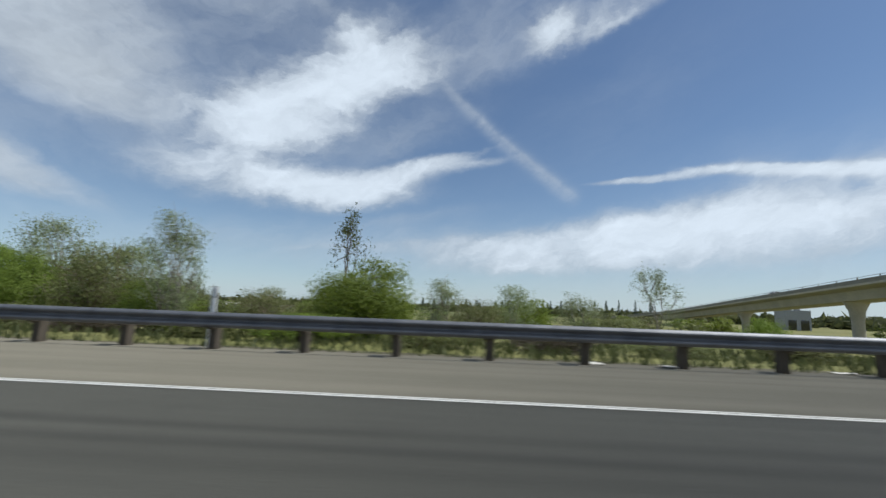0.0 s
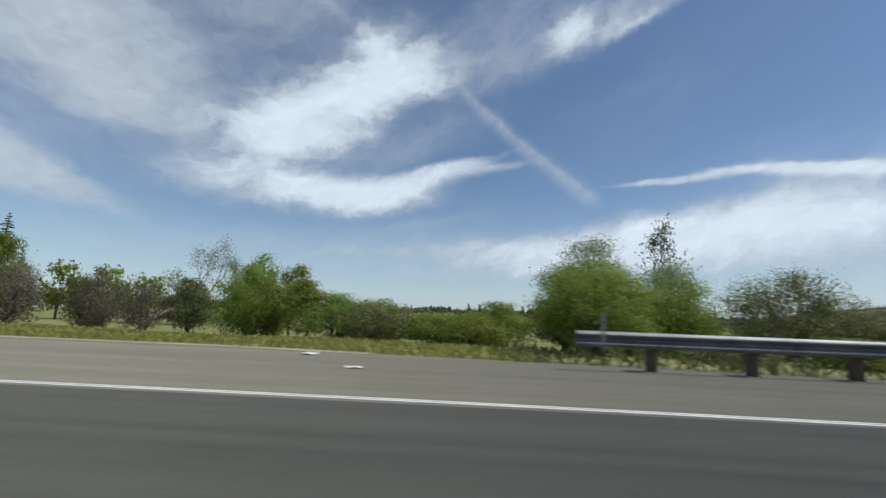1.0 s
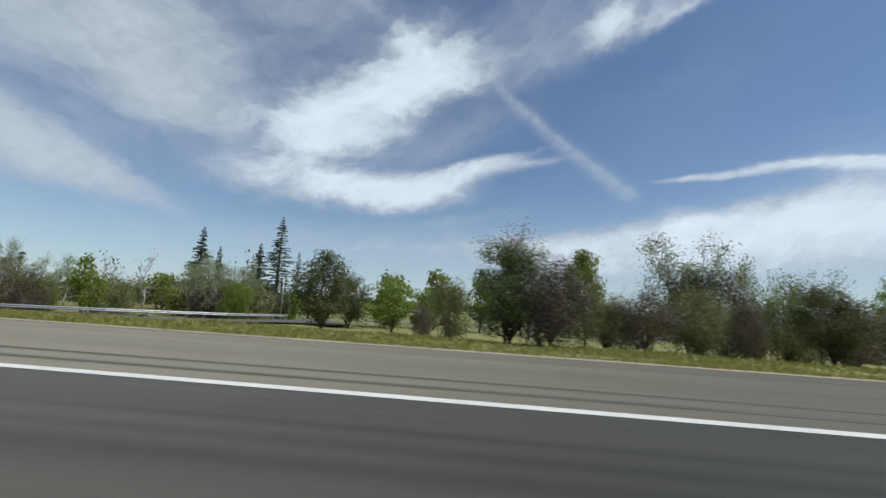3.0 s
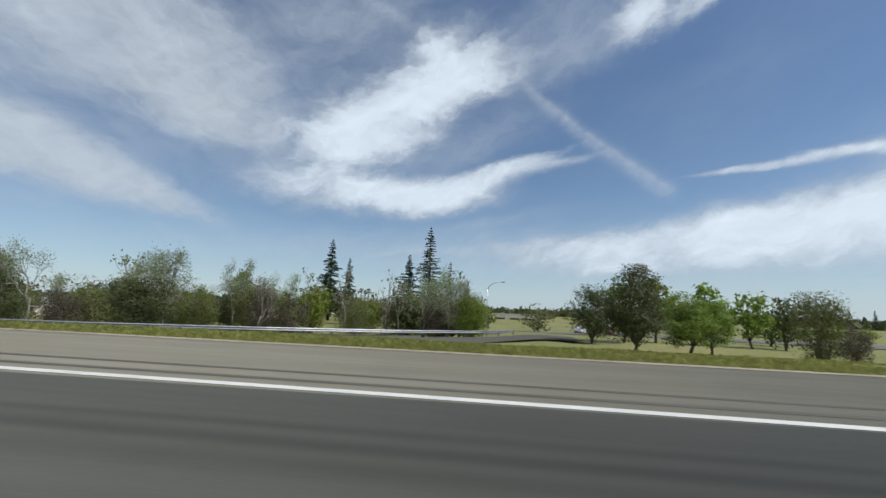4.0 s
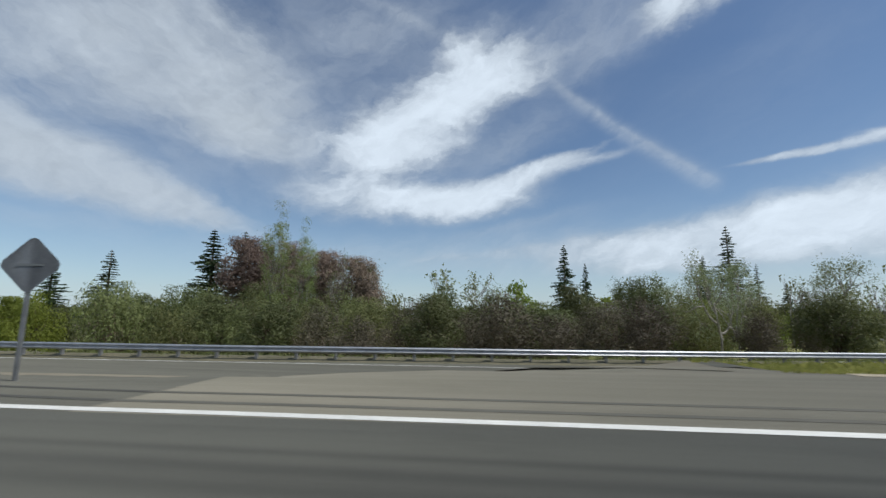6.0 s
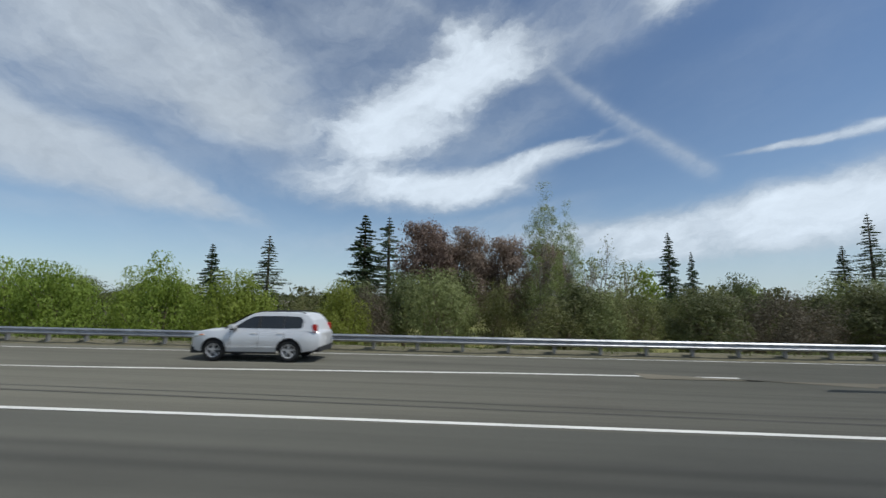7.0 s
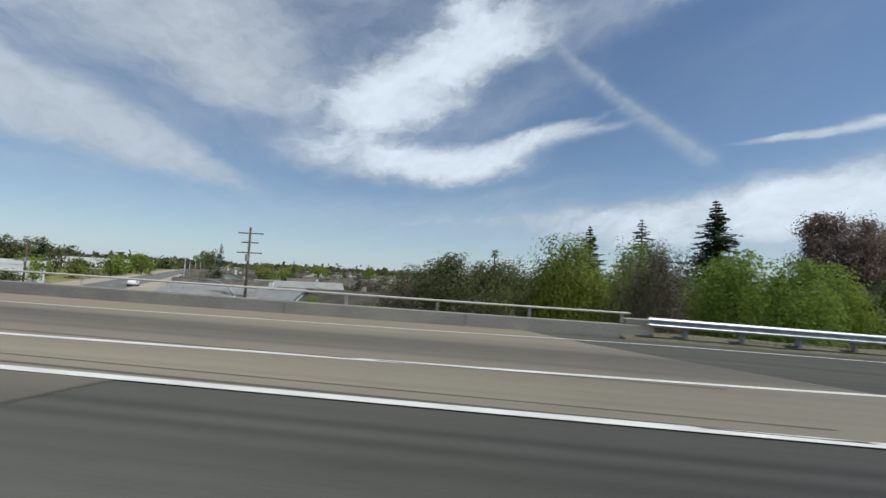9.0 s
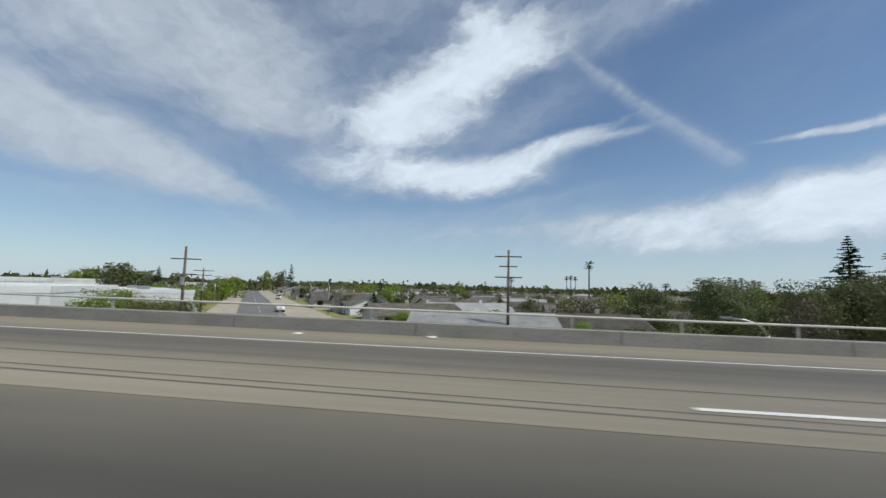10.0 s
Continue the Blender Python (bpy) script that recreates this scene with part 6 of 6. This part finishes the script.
# red shop sign, green direction sign, diamond sign seen from behind
root = empty("shop_sign", pose(-345, 56.5, -5.6 + TZ, 0, 0, 37))
for k in (-1.2, 1.2):
    v, f = tube_rows([(k, 0, 0), (k, 0, 3.4)], [.07, .07], 6)
    raw_part("post", v, f, M_ALU, root)
bm = bmesh.new()
box(bm, -1.5, 1.5, -.15, .15, 3.1, 4.2)
bmesh.ops.bevel(bm, geom=bm.edges[:], offset=0.05, segments=2, affect="EDGES")
part("panel", bm, M_REDSIGN, root)
bm = bmesh.new()
box(bm, -1.1, 1.1, -.17, .17, 3.5, 3.8)
part("lettering_bar", bm, M_WHITE, root)
tagged(root, "red shop sign on two posts by the street", "sign")
root = empty("road_sign", pose(-60.8, 127.0, -3.5, 0, 0, -30))
for k in (-1.0, 1.0):
    v, f = tube_rows([(k, .05, -.3), (k, .05, 2.0)], [.06, .06], 6)
    raw_part("post", v, f, M_GALV, root)
bm = bmesh.new()
box(bm, -1.9, 1.9, -.03, .03, 2.0, 4.0)
part("panel", bm, M_GREENSIGN, root)
for z, w in ((3.4, 1.3), (2.9, 1.5), (2.4, .9)):
    bm = bmesh.new()
    box(bm, -w, w, -.045, .045, z, z + .22)
    part("lettering_bar", bm, M_WHITE, root)
tagged(root, "green road direction sign on two posts", "sign")
DIAMOND = at(182.4, 12.3)
root = empty("road_sign", pose(*DIAMOND, paved_z(182.4, 12.3), 0, 0, math.degrees(heading(184)) + 12))
bm = bmesh.new()
box(bm, -.05, .05, -.05, .05, -.3, 4.5)
part("post", bm, M_STEELPOST, root)
bm = bmesh.new()
vs = [bm.verts.new((x * 1.46, -.06, z * 1.46 + 3.85)) for x, z in ((0, -.64), (.10, -.60), (.60, -.10), (.64, 0), (.60, .10), (.10, .60), (0, .64), (-.10, .60), (-.60, .10), (-.64, 0), (-.60, -.10), (-.10, -.60))]
bm.faces.new(vs)
bmesh.ops.solidify(bm, geom=bm.faces[:], thickness=0.02)
part("panel", bm, M_ALU, root, "bare metal back of the diamond panel")
bm = bmesh.new()
box(bm, -.42, .42, -.085, -.062, 3.81, 3.89)
part("brace", bm, M_STEELPOST, root)
tagged(root, "diamond road sign on a post seen from behind", "sign")

# small cars about the town and on the far road
cars = [(-88.6, 106.5, -3.35, 60, M_WHITEPAINT, "small white car on the far road"), (-83.2, 103.8, -3.35, 250, M_REDPAINT, "small red car on the far road"),
        (-331, 84.5, -5.04, 127, M_WHITEPAINT, "white car on the city street"), (-372, 146, -5.04, -53, M_WHITEPAINT, "white car on the city street"), (-276, 84, -5.5, 20, M_WHITEPAINT, "white car parked between the houses"), (62.0, 50.0, -2.6, 100, M_BLACKPAINT, "dark car passing under the flyover")]
first = {}
for x, y, z, turn, paint, lab in cars:
    s, n = plan_sn(x, y)
    zz = max(z, ground_z(s, n) + 0.02) if y < 120 and x > -200 else z + (TZ if x < -200 else 0)
    if paint.name in first:
        o = copy_thing(first[paint.name], pose(x, y, zz, 0, 0, turn))
        tagged(o, lab)
    else:
        first[paint.name] = suv(paint, lab, pose(x, y, zz, 0, 0, turn))
c = fly_at(92)
copy_thing(first["white_paint"], pose(c.x - 2, c.y, c.z + .02, 0, 3, 250))["label"] = "pale car on the flyover"
# far road beyond the gore
verts, faces = [], []
for i, (x, y, w) in enumerate(((-118, 92, 3), (-108, 97, 4.5), (-98, 101, 5), (-86, 104.5, 5.5), (-70, 106, 6), (-45, 104, 6), (0, 96, 6))):
    s0, n0 = plan_sn(x, y)
    for sg in (-1, 1):
        yy = y + sg * w
        verts.append((x, yy, rough_ground(*plan_sn(x, yy)) + 0.12))
for i in range(6):
    faces.append((2 * i, 2 * i + 2, 2 * i + 3, 2 * i + 1))
tagged(raw_part("road_far", verts, faces, M_STREET), "grey road curving away beyond the grass wedge", "road", kind="structure")
# town trees
for kind, x, y, top, w in (
        ("palm", -252.4, 320.7, 12.0, 3.4), ("palm", -249.4, 322.5, 12.6, 3.4), ("palm", -246.5, 320.2, 12.0, 3.4), ("palm", -178.6, 242.2, 10.4, 3.2), ("palm", -176.0, 241.3, 9.4, 3.2), ("palm", -173.8, 240.4, 10.2, 3.2), ("palm", -181.9, 211.0, 8.2, 3.0), ("palm", -180.0, 210.2, 7.6, 3.0), ("palm", -227.7, 174.7, 5.2, 3.6), ("palm", -288.2, 231.4, 7.6, 3.4), ("palm", -208.5, 189.5, 4.8, 6.0),
        ("bush", -393.0, 148.6, 3.7, 11.0), ("olive", -396.0, 139.0, 1.6, 12.0), ("oak", -501.0, 192.0, 10.0, 17.0), ("oak", -514.0, 190.0, 7.5, 16.0), ("oak", -490.0, 200.0, 6.5, 14.0), ("bright", -356.0, 200.0, 2.0, 14.0), ("bright", -346.0, 207.0, 2.6, 13.0), ("bright", -305.2, 167.5, 3.6, 7.0), ("oak", -406.6, 112.0, 4.0, 12.0), ("oak", -396.0, 110.0, 3.5, 9.0), ("oak", -382.5, 108.5, 3.4, 8.0), ("bright", -335.7, 139.8, 1.2, 12.0), ("bright", -325.0, 136.0, 0.6, 9.0), ("bright", -382.1, 128.5, 1.9, 9.0), ("leafy", -466.4, 272.1, 10.0, 12.0), ("leafy", -482.4, 161.4, 6.2, 14.0), ("leafy", -500.0, 170.0, 5.6, 14.0),
        ("olive", -262.0, 48.0, -1.6, 7.0), ("olive", -268.0, 44.0, -2.4, 6.0), ("bright", -296.0, 44.0, -3.2, 5.0), ("olive", -270.0, 84.0, 0.2, 8.0), ("conifer", -340.0, 170.0, 3.4, 5.0), ("conifer", -300.0, 210.0, 4.6, 5.0), ("bush", -323.5, 40.5, -0.2, 9.0), ("olive", -318.0, 40.5, -0.8, 7.0), ("oak", -399.0, 105.4, 6.0, 12.0), ("conifer", -392.0, 112.0, 5.2, 7.0)):
    plant(kind, (x, y), top, w, True)
for k in range(26):
    w, c = 236 + k * 9.0, -231.0 - 14 * rng2.uniform() ** 2
    plant(("bush", "olive", "oak", "bush")[k % 4], street_at(w, c), rng2.uniform(-3.0, 0.8), rng2.uniform(5, 9), True)
for k in range(440):
    w, c = (245 + 560 * rng2.uniform() ** 1.3, rng2.uniform(-202, 130)) if k % 2 else (238 + 190 * rng2.uniform(), rng2.uniform(-200, -60))
    kind = ("oak", "olive", "oak", "leafy", "brown", "oak", "olive", "conifer")[k % 8]
    plant(kind, street_at(w, c), rng2.uniform(-3.2, -0.2 + (w - 245) * 0.008), rng2.uniform(4, 8.5), True)
# gardens between the bridge and the first houses
for k in range(34):
    s, n = rng2.uniform(258, 300), rng2.uniform(36, 84)
    x, y = at(s, n)
    if x * 0.8 + y * 0.6 > -202:
        plant(("olive", "oak", "bush", "bright", "brown")[k % 5], (s, n), rng2.uniform(-3.6, -1.4) - 0.6, rng2.uniform(3.5, 6.5))
# far woods: one band of crowns round the horizon
wv, wf = [], []
for k in range(2600):
    a = radians(rng2.uniform(-68, 72))
    d = rng2.uniform(430, 1100)
    cx, cy = -150 + d * math.sin(a), 20 + d * math.cos(a)
    r = rng2.uniform(3.5, 7.5)
    top = rng2.uniform(4.5, 9.5) * (0.75 + 0.4 * noise.noise(Vector((cx * .01, cy * .01, 0))))
    pts = rng2.normal(size=(26, 3)) * np.array((r * .55, r * .55, top * .28)) + np.array((cx, cy, -4.0 + top * .55))
    for p in pts:
        o = len(wv)
        q = rng2.normal(size=(2, 3)) * r * .30
        wv += [p + q[0], p + q[1], p - q[0], p - q[1]]
        wf.append((o, o + 1, o + 2, o + 3))
woods = new("far_trees", quick_mesh("far_trees", np.array(wv), np.array(wf), M_DARK))
tagged(woods, "hazy belt of distant trees along the horizon", "trees", kind="stuff")

# ---------- grass, litter ----------
rng3 = np.random.default_rng(5)


def grass(name, label, count, s0, s1, n_lo, n_hi, h, material):
    ss, ts = rng3.uniform(s0, s1, count), rng3.uniform(0, 1, count) ** 1.5
    verts = np.empty((count * 4, 3))
    for i in range(count):
        s = ss[i]
        lo, hi = n_lo(s), n_hi(s)
        n = lo + (hi - lo) * ts[i]
        x, y = at(s, n)
        z = rough_ground(s, n) - 0.03
        tall = h * rng3.uniform(0.5, 1.4) * (0.75 + 0.5 * noise.noise(Vector((s * 0.4, n * 0.7, 0))))
        a = rng3.uniform(0, 3.1416)
        w = 0.03 + 0.10 * (n - lo) / 20
        dx, dy = math.cos(a) * w, math.sin(a) * w
        lx, ly = rng3.normal(size=2) * tall * 0.35
        verts[4 * i:4 * i + 4] = ((x - dx, y - dy, z), (x + dx, y + dy, z), (x + dx * .2 + lx, y + dy * .2 + ly, z + tall), (x - dx * .6 + lx * .7, y - dy * .6 + ly * .7, z + tall * .8))
    ob = new(name, quick_mesh(name, verts, np.arange(count * 4).reshape(-1, 4), material))
    return tagged(ob, label, "grass", kind="stuff")


grass("grass", "yellow-green spring grass along the shoulder", 80000, 26, 161.6, lambda s: paved_edge(s) + 0.05, lambda s: min(paved_edge(s) + 16, (rail_n(s) - 7.5) if s > 105 else 99), 0.17, M_GRASSBLADE)
grass("grass", "rank weeds and grass behind the crash barrier", 9000, -60, 27, lambda s: paved_edge(s) - 0.1, lambda s: paved_edge(s) + 9, 0.32, M_DARK)
grass("grass", "dry grass behind the ramp's crash barrier", 14000, 120, 245, lambda s: rail_n(s) + 0.3, lambda s: rail_n(s) + 7, 0.35, M_OLIVE)
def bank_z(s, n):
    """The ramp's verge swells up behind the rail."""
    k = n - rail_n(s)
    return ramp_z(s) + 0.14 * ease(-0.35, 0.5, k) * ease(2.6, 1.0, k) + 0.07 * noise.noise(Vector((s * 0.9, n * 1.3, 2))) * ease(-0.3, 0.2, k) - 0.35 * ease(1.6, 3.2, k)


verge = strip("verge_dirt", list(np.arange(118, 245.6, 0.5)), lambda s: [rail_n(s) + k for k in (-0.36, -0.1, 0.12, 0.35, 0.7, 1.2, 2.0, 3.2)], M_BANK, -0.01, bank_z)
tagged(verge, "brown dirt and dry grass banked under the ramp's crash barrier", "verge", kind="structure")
verge = strip("verge_dirt", [-75, *np.arange(-74, 30, 2.0)], lambda s: [9.1, 9.5, 9.95 + 0.6 * ease(20, 29, s)], M_BANK, -0.035)
tagged(verge, "brown dirt verge behind the crash barrier", "verge", kind="structure")
M_LITTER = surface("litter_paper", (0.55, 0.52, 0.46), (0.72, 0.69, 0.62), 6, 0.9)
for s, n, ln, wd in ((-2.7, 9.0, .42, .22), (-4.3, 8.9, .5, .12), (-7.7, 9.1, .45, .10), (31.2, 9.3, .35, .16), (29.7, 7.3, .3, .06), (48.2, 7.8, .62, .16), (67.2, 7.1, .5, .10), (63.6, 9.0, .5, .14), (131.2, 9.6, .4, .14), (124.4, 9.2, .4, .14), (40.8, 9.2, .45, .12), (280.1, 12.6, .3, .15), (284.0, 11.9, .3, .12), (271.0, 6.9, .25, .1), (17.0, 9.0, .5, .12), (12.0, 9.1, .4, .1), (56.0, 8.9, .4, .12)):
    bm = bmesh.new()
    bmesh.ops.create_grid(bm, x_segments=5, y_segments=3, size=0.5)
    for v in bm.verts:
        v.co = Vector((v.co.x * ln * (1 - .3 * abs(v.co.y)), v.co.y * wd * 2, 0.012 + 0.05 * abs(noise.noise(v.co * 4 + Vector((s, n, 0))))))
    bmesh.ops.solidify(bm, geom=bm.faces[:], thickness=0.008)
    o = part("litter", bm, M_LITTER)
    o.matrix_basis = pose(*at(s, n), (paved_z(s, n) if n < paved_edge(s) else ground_z(s, n) + .03) + .004, 0, 0, math.degrees(heading(s)) + rng3.uniform(-15, 15))
    tagged(o, "scrap of pale crumpled litter on the shoulder", "litter", group="roadside litter")
bm = bmesh.new()
bmesh.ops.create_grid(bm, x_segments=8, y_segments=4, size=0.5)
for v in bm.verts:
    r = 1 + .3 * noise.noise(v.co * 3)
    v.co = Vector((v.co.x * .55 * r, v.co.y * .34 * r, 0))
o = part("trim_patch", bm, surface("worn_patch", (0.125, 0.12, 0.105), (0.20, 0.19, 0.17), 5, 0.9, grain=20, grain_amount=0.4))
o.matrix_basis = pose(*at(125.9, 3.75), paved_z(125.9, 3.75) + .009, 0, 0, 0)
tagged(o, "pale worn patch on the asphalt", "road patch", kind="structure")


# the patterns from which the plants were copied leave the scene
for ob in PROTO.values():
    for c in (*list(ob.children_recursive), ob):
        bpy.data.objects.remove(c)
